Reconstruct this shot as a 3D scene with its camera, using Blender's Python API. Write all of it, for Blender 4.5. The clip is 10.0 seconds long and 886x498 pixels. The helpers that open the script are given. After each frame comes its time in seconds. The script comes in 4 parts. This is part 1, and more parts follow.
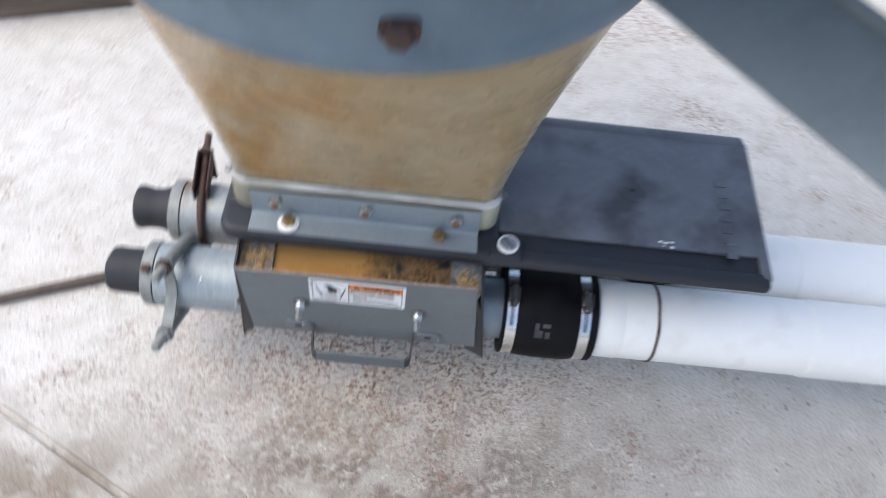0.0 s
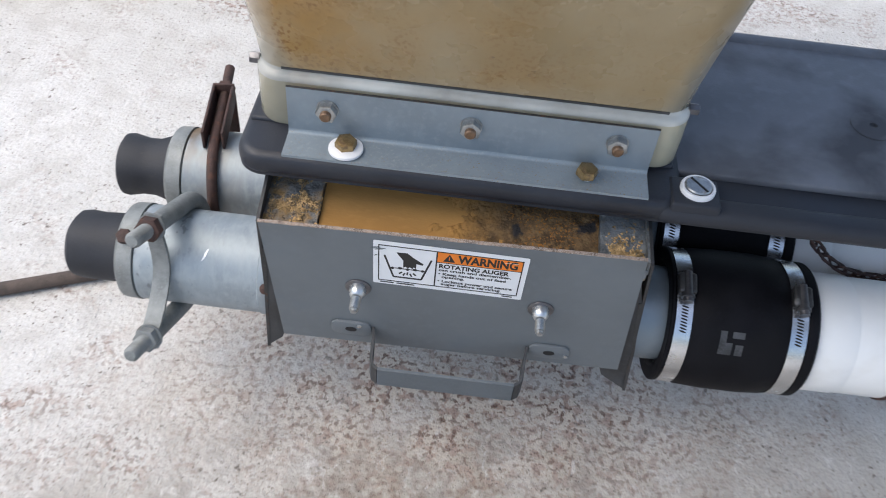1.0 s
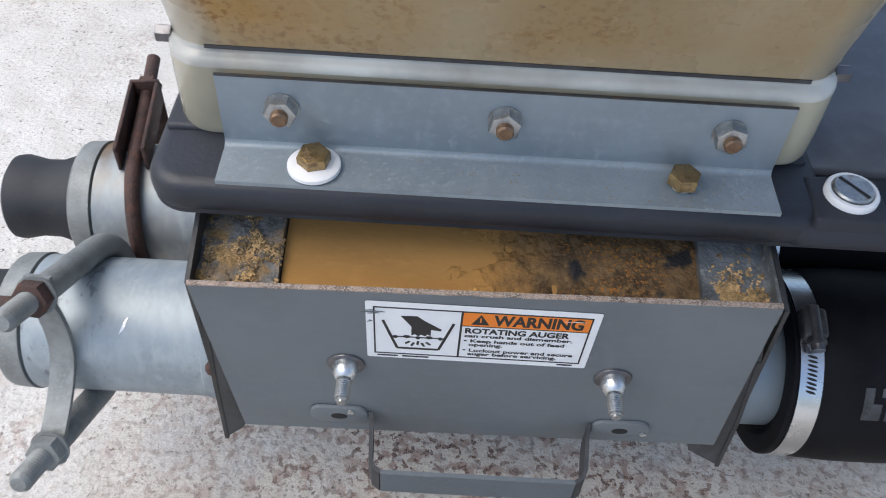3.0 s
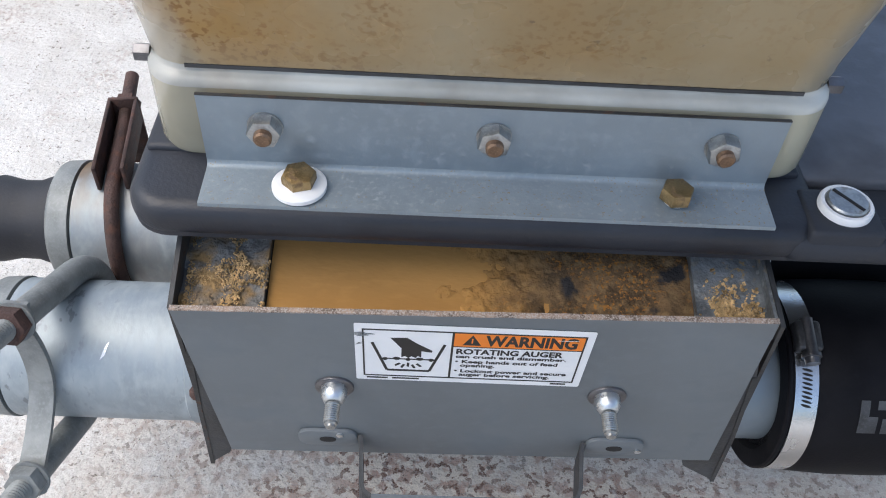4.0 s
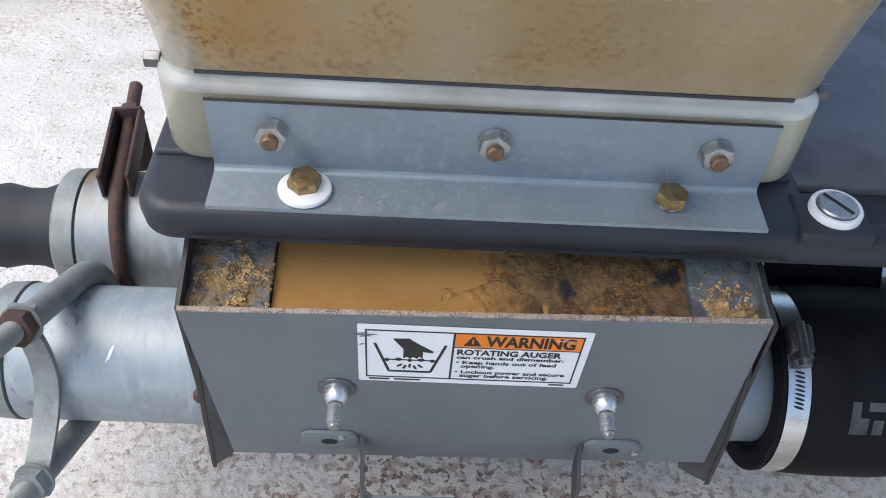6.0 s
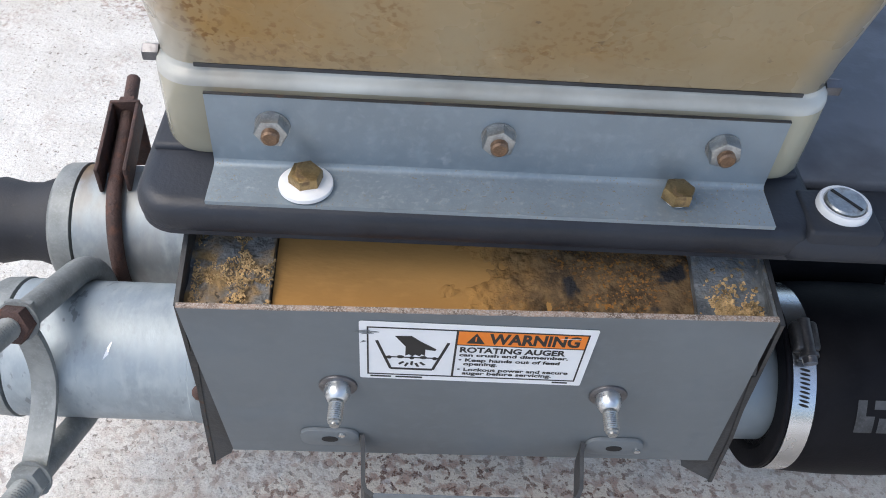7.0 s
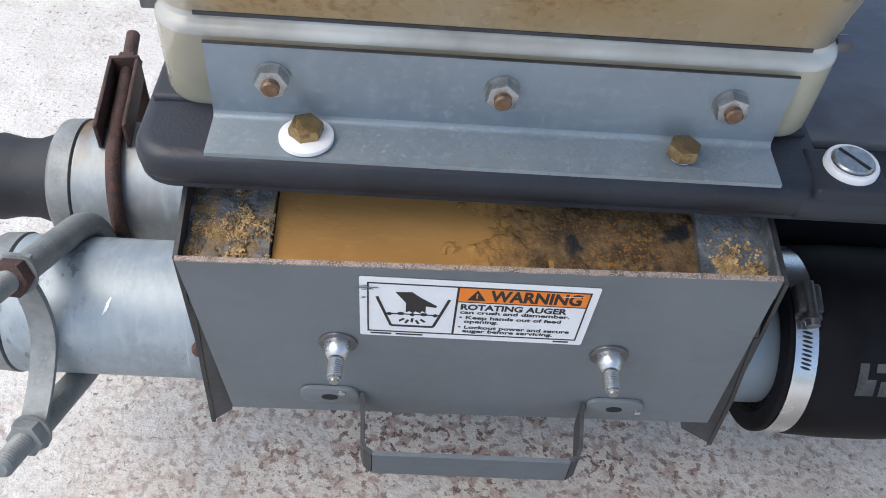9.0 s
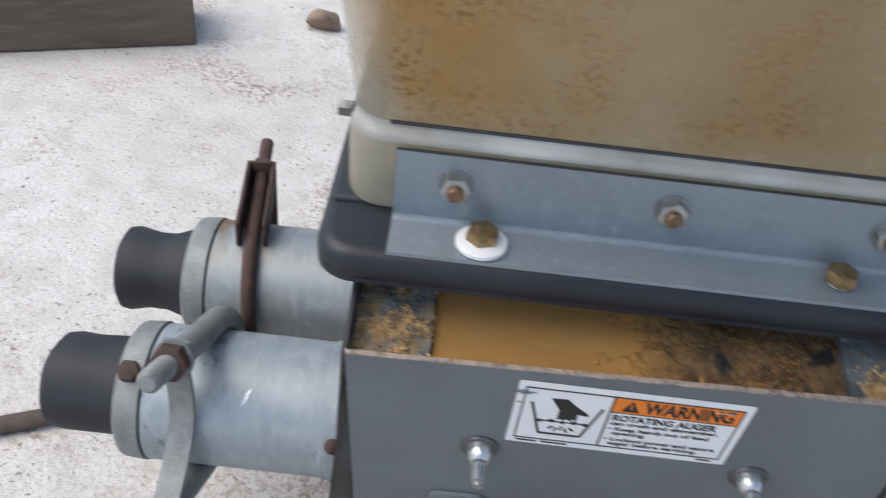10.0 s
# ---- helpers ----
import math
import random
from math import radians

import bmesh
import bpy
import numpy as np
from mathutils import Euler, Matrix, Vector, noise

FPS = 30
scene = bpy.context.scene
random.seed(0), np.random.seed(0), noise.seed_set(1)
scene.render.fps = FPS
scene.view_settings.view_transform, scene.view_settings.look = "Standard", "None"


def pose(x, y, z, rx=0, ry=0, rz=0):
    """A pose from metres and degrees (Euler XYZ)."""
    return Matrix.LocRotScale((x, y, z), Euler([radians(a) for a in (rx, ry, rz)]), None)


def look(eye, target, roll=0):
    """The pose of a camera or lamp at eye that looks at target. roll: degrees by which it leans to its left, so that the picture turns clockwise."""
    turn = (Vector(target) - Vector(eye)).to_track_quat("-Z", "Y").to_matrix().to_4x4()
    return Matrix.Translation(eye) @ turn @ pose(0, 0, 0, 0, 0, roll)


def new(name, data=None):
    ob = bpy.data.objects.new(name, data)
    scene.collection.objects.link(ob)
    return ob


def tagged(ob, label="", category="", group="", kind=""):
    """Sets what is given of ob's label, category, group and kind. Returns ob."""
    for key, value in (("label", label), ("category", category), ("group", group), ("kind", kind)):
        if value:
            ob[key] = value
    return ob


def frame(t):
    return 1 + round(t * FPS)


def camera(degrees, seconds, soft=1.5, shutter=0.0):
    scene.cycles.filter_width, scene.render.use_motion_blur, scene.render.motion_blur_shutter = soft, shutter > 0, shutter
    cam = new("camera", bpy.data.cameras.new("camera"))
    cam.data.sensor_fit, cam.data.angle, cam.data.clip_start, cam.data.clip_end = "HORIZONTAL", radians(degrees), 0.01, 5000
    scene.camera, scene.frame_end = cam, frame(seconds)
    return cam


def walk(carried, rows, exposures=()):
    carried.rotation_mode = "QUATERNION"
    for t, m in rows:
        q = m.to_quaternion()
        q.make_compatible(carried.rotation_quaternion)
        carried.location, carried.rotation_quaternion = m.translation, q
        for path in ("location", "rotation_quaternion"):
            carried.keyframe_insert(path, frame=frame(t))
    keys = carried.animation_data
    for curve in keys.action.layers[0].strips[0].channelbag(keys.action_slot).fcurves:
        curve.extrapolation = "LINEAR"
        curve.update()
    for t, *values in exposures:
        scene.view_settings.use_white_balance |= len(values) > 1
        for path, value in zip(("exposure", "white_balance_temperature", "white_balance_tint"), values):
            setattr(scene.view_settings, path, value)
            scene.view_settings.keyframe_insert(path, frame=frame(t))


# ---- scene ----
cam = camera(54.6, 10.0, soft=0.95, shutter=0.5)
PATH = [
    (0, (0.065, 0.441, 1.261), (0.126, 1.639, -0.339), 8.2),
    (0.1, (0.08, 0.431, 1.198), (0.094, 1.66, -0.38), 8.9),
    (0.3, (0.099, 0.475, 1.116), (0.043, 1.752, -0.423), 3.3),
    (0.5, (0.024, 0.531, 0.981), (0.097, 1.843, -0.527), 9.9),
    (0.6, (0.031, 0.549, 0.943), (0.049, 1.878, -0.551), 8.1),
    (1, (-0.006, 0.595, 0.842), (-0.031, 1.951, -0.628), 6.1),
    (1.4, (0.004, 0.646, 0.787), (0.046, 2.092, -0.594), 7.5),
    (1.5, (0.001, 0.671, 0.784), (0.021, 2.089, -0.626), 7.2),
    (1.6, (-0.001, 0.69, 0.778), (0.003, 2.075, -0.665), 6.8),
    (2, (-0.02, 0.716, 0.74), (-0.095, 2.081, -0.72), 4.4),
    (2.5, (-0.031, 0.75, 0.709), (-0.085, 2.096, -0.769), 2.9),
    (3, (-0.037, 0.782, 0.692), (-0.014, 2.122, -0.793), 4.0),
    (3.2, (-0.033, 0.792, 0.681), (-0.018, 2.133, -0.803), 3.2),
    (4.5, (-0.047, 0.793, 0.694), (0.035, 2.162, -0.761), 4.9),
    (5, (-0.049, 0.784, 0.696), (0.034, 2.166, -0.748), 4.8),
    (5.5, (-0.044, 0.779, 0.694), (0.03, 2.164, -0.748), 4.6),
    (7, (-0.048, 0.785, 0.687), (0.035, 2.159, -0.764), 5.0),
    (7.5, (-0.047, 0.788, 0.687), (0.034, 2.146, -0.779), 5.3),
    (8, (-0.046, 0.789, 0.689), (0.034, 2.137, -0.786), 5.1),
    (8.5, (-0.046, 0.786, 0.686), (0.031, 2.109, -0.812), 5.1),
    (9, (-0.047, 0.782, 0.678), (0.034, 2.107, -0.818), 5.6),
    (9.5, (-0.07, 0.773, 0.684), (-0.013, 2.206, -0.71), 5.1),
    (10, (-0.126, 0.759, 0.676), (-0.106, 2.287, -0.614), 7.1),
]
EXPOSURES = [(0.0, 0.79, 6440, 8), (1.0, 0.70, 6440, 8), (3.0, 0.70, 6360, 8), (4.5, 0.83, 6360, 8), (9.2, 0.83, 6360, 8), (9.6, 0.77, 6380, 8), (10.0, 0.53, 6430, 8)]
walk(cam, [(t, look(eye, target, roll)) for t, eye, target, roll in PATH], EXPOSURES)

# ---- world and sun: bright overcast daylight ----
SUN_EL, SUN_ROT = radians(62), radians(-102)
world = bpy.data.worlds.new("sky")
scene.world = world
world.use_nodes = True
wn, wl = world.node_tree.nodes, world.node_tree.links
sky = wn.new("ShaderNodeTexSky")
sky.sky_type = "NISHITA"
sky.sun_disc = False
sky.sun_elevation, sky.sun_rotation = SUN_EL, SUN_ROT
sky.air_density, sky.dust_density = 1.0, 4.0
wl.new(sky.outputs[0], wn["Background"].inputs[0])
wn["Background"].inputs[1].default_value = 0.15
sun = new("sun", bpy.data.lights.new("sun", "SUN"))
sun.data.energy, sun.data.angle, sun.data.color = 1.0, radians(60), (1.0, 0.98, 0.95)
sun.matrix_world = look((0, 0, 0), (-math.sin(SUN_ROT) * math.cos(SUN_EL), -math.cos(SUN_ROT) * math.cos(SUN_EL), -math.sin(SUN_EL)))


# ---- materials ----
def material(name, base, rough=0.5, metal=0.0, scale=40.0, vary=0.12, bump=0.1, bump_scale=400.0, spots=None, spots_at=(0.55, 0.65),
             spots_scale=30.0, spots_rough=0.9, coat=0.0, stretch=(1, 1, 1), distort=0.0, spec=0.5, flecks=None, flecks_at=(0.58, 0.64), flecks_scale=160.0, flecks_x=None):
    """A two-scale procedural surface: blotches and grain in the base colour, fine relief, and optional stains with a shape of their own."""
    m = bpy.data.materials.new(name)
    m.use_nodes = True
    n, l = m.node_tree.nodes, m.node_tree.links
    p = n["Principled BSDF"]
    tc = n.new("ShaderNodeTexCoord")
    mp = n.new("ShaderNodeMapping")
    mp.inputs["Scale"].default_value = stretch
    l.new(tc.outputs["Object"], mp.inputs[0])

    def noise_node(sc, detail=4.0, dist=0.0):
        t = n.new("ShaderNodeTexNoise")
        t.inputs["Scale"].default_value, t.inputs["Detail"].default_value, t.inputs["Distortion"].default_value = sc, detail, dist
        l.new(mp.outputs[0], t.inputs["Vector"])
        return t

    def blend(fac, a, b):
        mx = n.new("ShaderNodeMix")
        mx.data_type = "RGBA"
        l.new(fac, mx.inputs[0])
        for sock, v in ((mx.inputs[6], a), (mx.inputs[7], b)):
            if isinstance(v, tuple):
                sock.default_value = (*v, 1)
            else:
                l.new(v, sock)
        return mx.outputs[2]

    lo = tuple(c * (1 - vary) for c in base)
    hi = tuple(min(1, c * (1 + vary)) for c in base)
    a = noise_node(scale, 5.0, distort)
    ra = n.new("ShaderNodeMapRange")
    ra.inputs[1].default_value, ra.inputs[2].default_value = 0.35, 0.65
    l.new(a.outputs[0], ra.inputs[0])
    col = blend(ra.outputs[0], lo, hi)
    b = noise_node(scale * 9, 3.0)
    rb = n.new("ShaderNodeMapRange")
    rb.inputs[1].default_value, rb.inputs[2].default_value, rb.inputs[3].default_value, rb.inputs[4].default_value = 0.5, 0.75, 0.0, 0.6
    l.new(b.outputs[0], rb.inputs[0])
    col = blend(rb.outputs[0], col, tuple(min(1, c * (1 + vary * 1.5)) for c in base))
    rough_out = n.new("ShaderNodeMapRange")
    rough_out.inputs[3].default_value, rough_out.inputs[4].default_value = max(0.03, rough - 0.1), min(1, rough + 0.1)
    l.new(a.outputs[0], rough_out.inputs[0])
    rsock = rough_out.outputs[0]
    if spots:
        c = noise_node(spots_scale, 6.0, 0.3)
        rc = n.new("ShaderNodeMapRange")
        rc.inputs[1].default_value, rc.inputs[2].default_value = spots_at
        l.new(c.outputs[0], rc.inputs[0])
        col = blend(rc.outputs[0], col, spots)
        mr = n.new("ShaderNodeMix")
        l.new(rc.outputs[0], mr.inputs[0])
        l.new(rsock, mr.inputs[2])
        mr.inputs[3].default_value = spots_rough
        rsock = mr.outputs[0]
        if metal:
            mm = n.new("ShaderNodeMix")
            l.new(rc.outputs[0], mm.inputs[0])
            mm.inputs[2].default_value, mm.inputs[3].default_value = metal, 0.0
            l.new(mm.outputs[0], p.inputs["Metallic"])
    if flecks:
        d = noise_node(flecks_scale, 6.0)
        rd = n.new("ShaderNodeMapRange")
        rd.inputs[1].default_value, rd.inputs[2].default_value = flecks_at
        l.new(d.outputs[0], rd.inputs[0])
        patch = noise_node(min(25.0, flecks_scale / 9), 4.0, 0.4)
        rp = n.new("ShaderNodeMapRange")
        rp.inputs[1].default_value, rp.inputs[2].default_value = 0.40, 0.60
        l.new(patch.outputs[0], rp.inputs[0])
        both = n.new("ShaderNodeMath")
        both.operation = "MULTIPLY"
        l.new(rd.outputs[0], both.inputs[0])
        l.new(rp.outputs[0], both.inputs[1])
        fac = both.outputs[0]
        if flecks_x:
            sx = n.new("ShaderNodeSeparateXYZ")
            l.new(tc.outputs["Object"], sx.inputs[0])
            rx = n.new("ShaderNodeMapRange")
            for i, v in enumerate((*flecks_x, 1.0, 0.08)):
                rx.inputs[i + 1].default_value = v
            l.new(sx.outputs[0], rx.inputs[0])
            along = n.new("ShaderNodeMath")
            along.operation = "MULTIPLY"
            l.new(fac, along.inputs[0])
            l.new(rx.outputs[0], along.inputs[1])
            fac = along.outputs[0]
        col = blend(fac, col, flecks)
    if metal and not spots:
        p.inputs["Metallic"].default_value = metal
    l.new(col, p.inputs["Base Color"])
    l.new(rsock, p.inputs["Roughness"])
    p.inputs["Coat Weight"].default_value = coat
    p.inputs["Specular IOR Level"].default_value = spec
    bn = n.new("ShaderNodeBump")
    bt = noise_node(bump_scale, 4.0)
    bn.inputs["Strength"].default_value, bn.inputs["Distance"].default_value = bump, 0.002
    l.new(bt.outputs[0], bn.inputs["Height"])
    l.new(bn.outputs[0], p.inputs["Normal"])
    return m


M_GALV = material("galvanised_steel", (0.31, 0.355, 0.385), 0.48, 0.4, 60, 0.08, 0.10, 300, spots=(0.36, 0.405, 0.43), spots_at=(0.46, 0.72), spots_scale=130, spots_rough=0.52, stretch=(1, 0.5, 0.5), flecks=(0.21, 0.235, 0.25), flecks_at=(0.60, 0.66), flecks_scale=190)
M_GALVRUST = material("rust_stained_galvanised_steel", (0.30, 0.335, 0.355), 0.48, 0.4, 60, 0.08, 0.10, 300, spots=(0.36, 0.395, 0.41), spots_at=(0.46, 0.72), spots_scale=130, spots_rough=0.52, stretch=(1, 0.5, 0.5), flecks=(0.19, 0.125, 0.065), flecks_at=(0.44, 0.60), flecks_scale=60, flecks_x=(-0.11, -0.045))
M_ZINC = material("zinc_plated_steel", (0.60, 0.62, 0.63), 0.28, 0.9, 80, 0.12, 0.1, 500)
M_CAST = material("cast_zinc_clamp", (0.22, 0.235, 0.235), 0.55, 0.3, 60, 0.2, 0.25, 350, spots=(0.30, 0.20, 0.13), spots_at=(0.66, 0.75), spots_scale=45)
M_BRASSY = material("yellow_zinc_bolt", (0.30, 0.215, 0.105), 0.36, 0.85, 120, 0.3, 0.2, 700, spots=(0.13, 0.08, 0.04), spots_at=(0.52, 0.70), spots_scale=200)
M_STUD = material("brown_stud_end", (0.24, 0.155, 0.10), 0.4, 0.7, 120, 0.3, 0.2, 700)
M_RUST = material("rusty_steel", (0.060, 0.034, 0.029), 0.75, 0.0, 60, 0.35, 0.5, 500, spots=(0.115, 0.055, 0.038), spots_at=(0.55, 0.7), spots_scale=90)
M_GREY = material("grey_painted_steel", (0.140, 0.158, 0.170), 0.48, 0.0, 14, 0.07, 0.04, 700, spots=(0.165, 0.183, 0.196), spots_at=(0.56, 0.74), spots_scale=26)
# worn steel; shade on the tabs and handle sides darkens its colour
M_TABGREY = material("worn_shaded_steel", (0.036, 0.038, 0.041), 0.55, 0.0, 25, 0.3, 0.15, 500, spots=(0.075, 0.077, 0.080), spots_at=(0.56, 0.72), spots_scale=60)
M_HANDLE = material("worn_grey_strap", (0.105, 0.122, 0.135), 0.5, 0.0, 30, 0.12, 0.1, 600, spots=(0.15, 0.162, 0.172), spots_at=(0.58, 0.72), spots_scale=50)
M_NUT = material("dull_zinc_nut", (0.36, 0.37, 0.37), 0.33, 0.85, 90, 0.25, 0.15, 500, spots=(0.16, 0.14, 0.12), spots_at=(0.6, 0.75), spots_scale=130)
# grimy, rusty grey steel with the end plates' shade in its colour
M_DIRTYSHADED = material("dirty_shaded_steel", (0.040, 0.040, 0.040), 0.65, 0.0, 30, 0.3, 0.2, 400, spots=(0.085, 0.052, 0.038), spots_at=(0.58, 0.70), spots_scale=110)
M_EDGE = material("rusty_sheet_edge", (0.25, 0.185, 0.145), 0.8, 0.0, 200, 0.5, 0.5, 900, spots=(0.42, 0.37, 0.33), spots_at=(0.46, 0.60), spots_scale=1100)
M_BRACKET = material("blue_grey_zinc_sheet", (0.245, 0.292, 0.330), 0.42, 0.4, 14, 0.10, 0.06, 600, spots=(0.285, 0.325, 0.36), spots_at=(0.56, 0.74), spots_scale=180)
M_FLANGE = material("scuffed_zinc_sheet", (0.265, 0.312, 0.345), 0.42, 0.4, 22, 0.08, 0.08, 600, spots=(0.325, 0.365, 0.39), spots_at=(0.54, 0.72), spots_scale=420, flecks=(0.30, 0.24, 0.15), flecks_at=(0.62, 0.67), flecks_scale=700)
M_RING = material("blue_grey_collar_steel", (0.125, 0.170, 0.205), 0.5, 0.3, 12, 0.14, 0.05, 300, spots=(0.16, 0.205, 0.235), spots_at=(0.5, 0.7), spots_scale=22)
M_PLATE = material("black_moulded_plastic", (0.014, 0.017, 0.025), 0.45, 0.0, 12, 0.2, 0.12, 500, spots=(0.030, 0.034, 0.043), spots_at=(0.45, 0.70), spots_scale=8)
# black plastic made paler: glancing sky sheen is in the colour, with dust
M_PLATETOP = material("dusty_sheen_plastic", (0.145, 0.156, 0.178), 0.5, 0.0, 9, 0.16, 0.10, 420, spots=(0.070, 0.075, 0.087), spots_at=(0.50, 0.70), spots_scale=9)
M_RUBBER = material("black_rubber", (0.006, 0.006, 0.008), 0.55, 0.0, 30, 0.3, 0.08, 500, spec=0.12, spots=(0.011, 0.011, 0.012), spots_at=(0.5, 0.8), spots_scale=16)
M_CAPRUB = material("worn_dark_rubber", (0.018, 0.020, 0.026), 0.65, 0.0, 40, 0.2, 0.15, 500, spots=(0.05, 0.05, 0.05), spots_at=(0.66, 0.75), spots_scale=120)
M_PVC = material("white_plastic_pipe", (0.86, 0.86, 0.84), 0.35, 0.0, 6, 0.03, 0.02, 300, spots=(0.76, 0.74, 0.69), spots_at=(0.6, 0.8), spots_scale=12, spots_rough=0.5)
M_WHITE = material("white_nylon", (0.80, 0.81, 0.82), 0.4, 0.0, 60, 0.03, 0.02, 400)
M_STEELBAND = material("stainless_band", (0.66, 0.67, 0.68), 0.25, 1.0, 50, 0.08, 0.05, 600)
M_DARKSTEEL = material("dark_steel_screw", (0.16, 0.16, 0.17), 0.35, 0.8, 90, 0.2, 0.1, 500)
M_HOUSING = material("grimy_screw_housing", (0.055, 0.055, 0.056), 0.4, 0.5, 90, 0.4, 0.2, 500, spots=(0.15, 0.15, 0.15), spots_at=(0.58, 0.7), spots_scale=120)
M_BLACK = material("black_gap", (0.012, 0.012, 0.013), 0.8, 0.0)
M_WOOD = material("weathered_timber", (0.16, 0.125, 0.10), 0.85, 0.0, 12, 0.3, 0.4, 120, stretch=(0.15, 1, 1), distort=1.0)
M_STONE = material("brown_stone", (0.26, 0.19, 0.14), 0.85, 0.0, 30, 0.3, 0.5, 90)
M_REBAR = material("brown_rusty_bar", (0.085, 0.065, 0.055), 0.8, 0.0, 60, 0.3, 0.4, 300)
M_LEG = material("grey_blue_leg_steel", (0.205, 0.235, 0.25), 0.55, 0.15, 10, 0.10, 0.05, 200)
M_FEEDFINE = material("fine_ground_feed", (0.42, 0.228, 0.068), 0.95, 0.0, 22, 0.10, 0.15, 500, stretch=(0.4, 1, 1), spots=(0.31, 0.15, 0.038), spots_at=(0.5, 0.75), spots_scale=12)
M_DUSTY = material("feed_caked_steel", (0.17, 0.17, 0.165), 0.7, 0.1, 90, 0.45, 0.9, 420, spots=(0.30, 0.195, 0.085), spots_at=(0.42, 0.60), spots_scale=75, flecks=(0.06, 0.05, 0.04), flecks_at=(0.56, 0.62), flecks_scale=240)
M_CRUMB = material("dry_feed_crumb", (0.45, 0.31, 0.15), 0.95, 0.0, 160, 0.6, 0.3, 600)
M_SADDLE = material("dusty_galvanised_saddle", (0.17, 0.185, 0.195), 0.5, 0.3, 60, 0.35, 0.5, 420, spots=(0.34, 0.35, 0.35), spots_at=(0.60, 0.70), spots_scale=170, flecks=(0.36, 0.26, 0.13), flecks_scale=220)
M_LABELWHITE = material("label_white", (0.80, 0.82, 0.84), 0.4, 0.0, 80, 0.02, 0.01, 300)
M_LABELORANGE = material("label_orange", (0.82, 0.22, 0.02), 0.4, 0.0, 80, 0.03, 0.01, 300)
M_LABELBLACK = material("label_ink", (0.015, 0.015, 0.016), 0.45, 0.0, 80, 0.02, 0.01, 300)
M_LOGO = material("faded_print", (0.05, 0.052, 0.056), 0.6, 0.0, 60, 0.5, 0.1, 300)


def concrete_material():
    m = bpy.data.materials.new("concrete")
    m.use_nodes = True
    n, l = m.node_tree.nodes, m.node_tree.links
    p = n["Principled BSDF"]
    tc = n.new("ShaderNodeTexCoord")

    def tex(sc, detail=5.0, dist=0.0):
        t = n.new("ShaderNodeTexNoise")
        t.inputs["Scale"].default_value, t.inputs["Detail"].default_value, t.inputs["Distortion"].default_value = sc, detail, dist
        l.new(tc.outputs["Object"], t.inputs["Vector"])
        return t.outputs[0]

    def ramp(x, a, b, c=0.0, d=1.0):
        r = n.new("ShaderNodeMapRange")
        for i, v in enumerate((a, b, c, d)):
            r.inputs[i + 1].default_value = v
        l.new(x, r.inputs[0])
        return r.outputs[0]

    def blend(fac, a, b):
        mx = n.new("ShaderNodeMix")
        mx.data_type = "RGBA"
        l.new(fac, mx.inputs[0])
        for sock, v in ((mx.inputs[6], a), (mx.inputs[7], b)):
            if isinstance(v, tuple):
                sock.default_value = (*v, 1)
            else:
                l.new(v, sock)
        return mx.outputs[2]

    def times(a, b):
        t = n.new("ShaderNodeMath")
        t.operation = "MULTIPLY"
        l.new(a, t.inputs[0])
        l.new(b, t.inputs[1])
        return t.outputs[0]

    def patch(centre, size, inner, outer):
        """1 inside an ellipse on the ground, fading to 0."""
        mp = n.new("ShaderNodeMapping")
        mp.vector_type = "TEXTURE"
        mp.inputs["Location"].default_value = (*centre, 0)
        mp.inputs["Scale"].default_value = (*size, 1)
        l.new(tc.outputs["Object"], mp.inputs[0])
        ln = n.new("ShaderNodeVectorMath")
        ln.operation = "LENGTH"
        l.new(mp.outputs[0], ln.inputs[0])
        return ramp(ln.outputs["Value"], inner, outer, 1.0, 0.0)

    col = blend(ramp(tex(2.4, 6.0), 0.35, 0.65), (0.55, 0.545, 0.525), (0.66, 0.655, 0.64))
    col = blend(ramp(tex(24.0, 7.0), 0.44, 0.66, 0, 0.55), col, (0.45, 0.435, 0.41))
    # broad darker beige oval on the near ground, broken up by noise
    beige_area = times(patch((0.25, 0.74), (1.1, 0.72), 0.25, 0.85), ramp(tex(7.0, 6.0, 0.5), 0.30, 0.62, 0.35, 1.0))
    col = blend(beige_area, col, (0.31, 0.288, 0.252))
    # dark damp stains in front of the box and along the joint
    stain = times(patch((0.06, 0.97), (0.40, 0.17), 0.35, 1.15), ramp(tex(13.0, 8.0, 0.6), 0.38, 0.56))
    col = blend(times(stain, ramp(tex(70.0, 6.0), 0.36, 0.56, 0.25, 1.0)), col, (0.155, 0.125, 0.105))
    soil = times(patch((-0.45, 0.82), (0.30, 0.20), 0.3, 1.1), ramp(tex(14.0, 7.0, 0.5), 0.36, 0.56, 0.1, 1.0))
    col = blend(soil, col, (0.20, 0.165, 0.13))
    # reddish-brown meal: coarse grains in blotches, thickest under the outlet
    blot = ramp(tex(6.0, 5.0, 0.4), 0.52, 0.68, 0.05, 0.75)
    under = times(patch((0.03, 1.17), (0.42, 0.20), 0.3, 1.1), ramp(tex(16.0, 5.0, 0.3), 0.36, 0.56, 0.35, 1.0))
    tint = n.new("ShaderNodeMath")
    tint.operation = "MAXIMUM"
    l.new(blot, tint.inputs[0])
    l.new(under, tint.inputs[1])
    meal = tint.outputs[0]
    # warm pale colour that offsets the bluish shade below the box
    warm_tint = n.new("ShaderNodeMath")
    warm_tint.operation = "MULTIPLY"
    l.new(under, warm_tint.inputs[0])
    warm_tint.inputs[1].default_value = 0.7
    col = blend(warm_tint.outputs[0], col, (0.62, 0.53, 0.42))
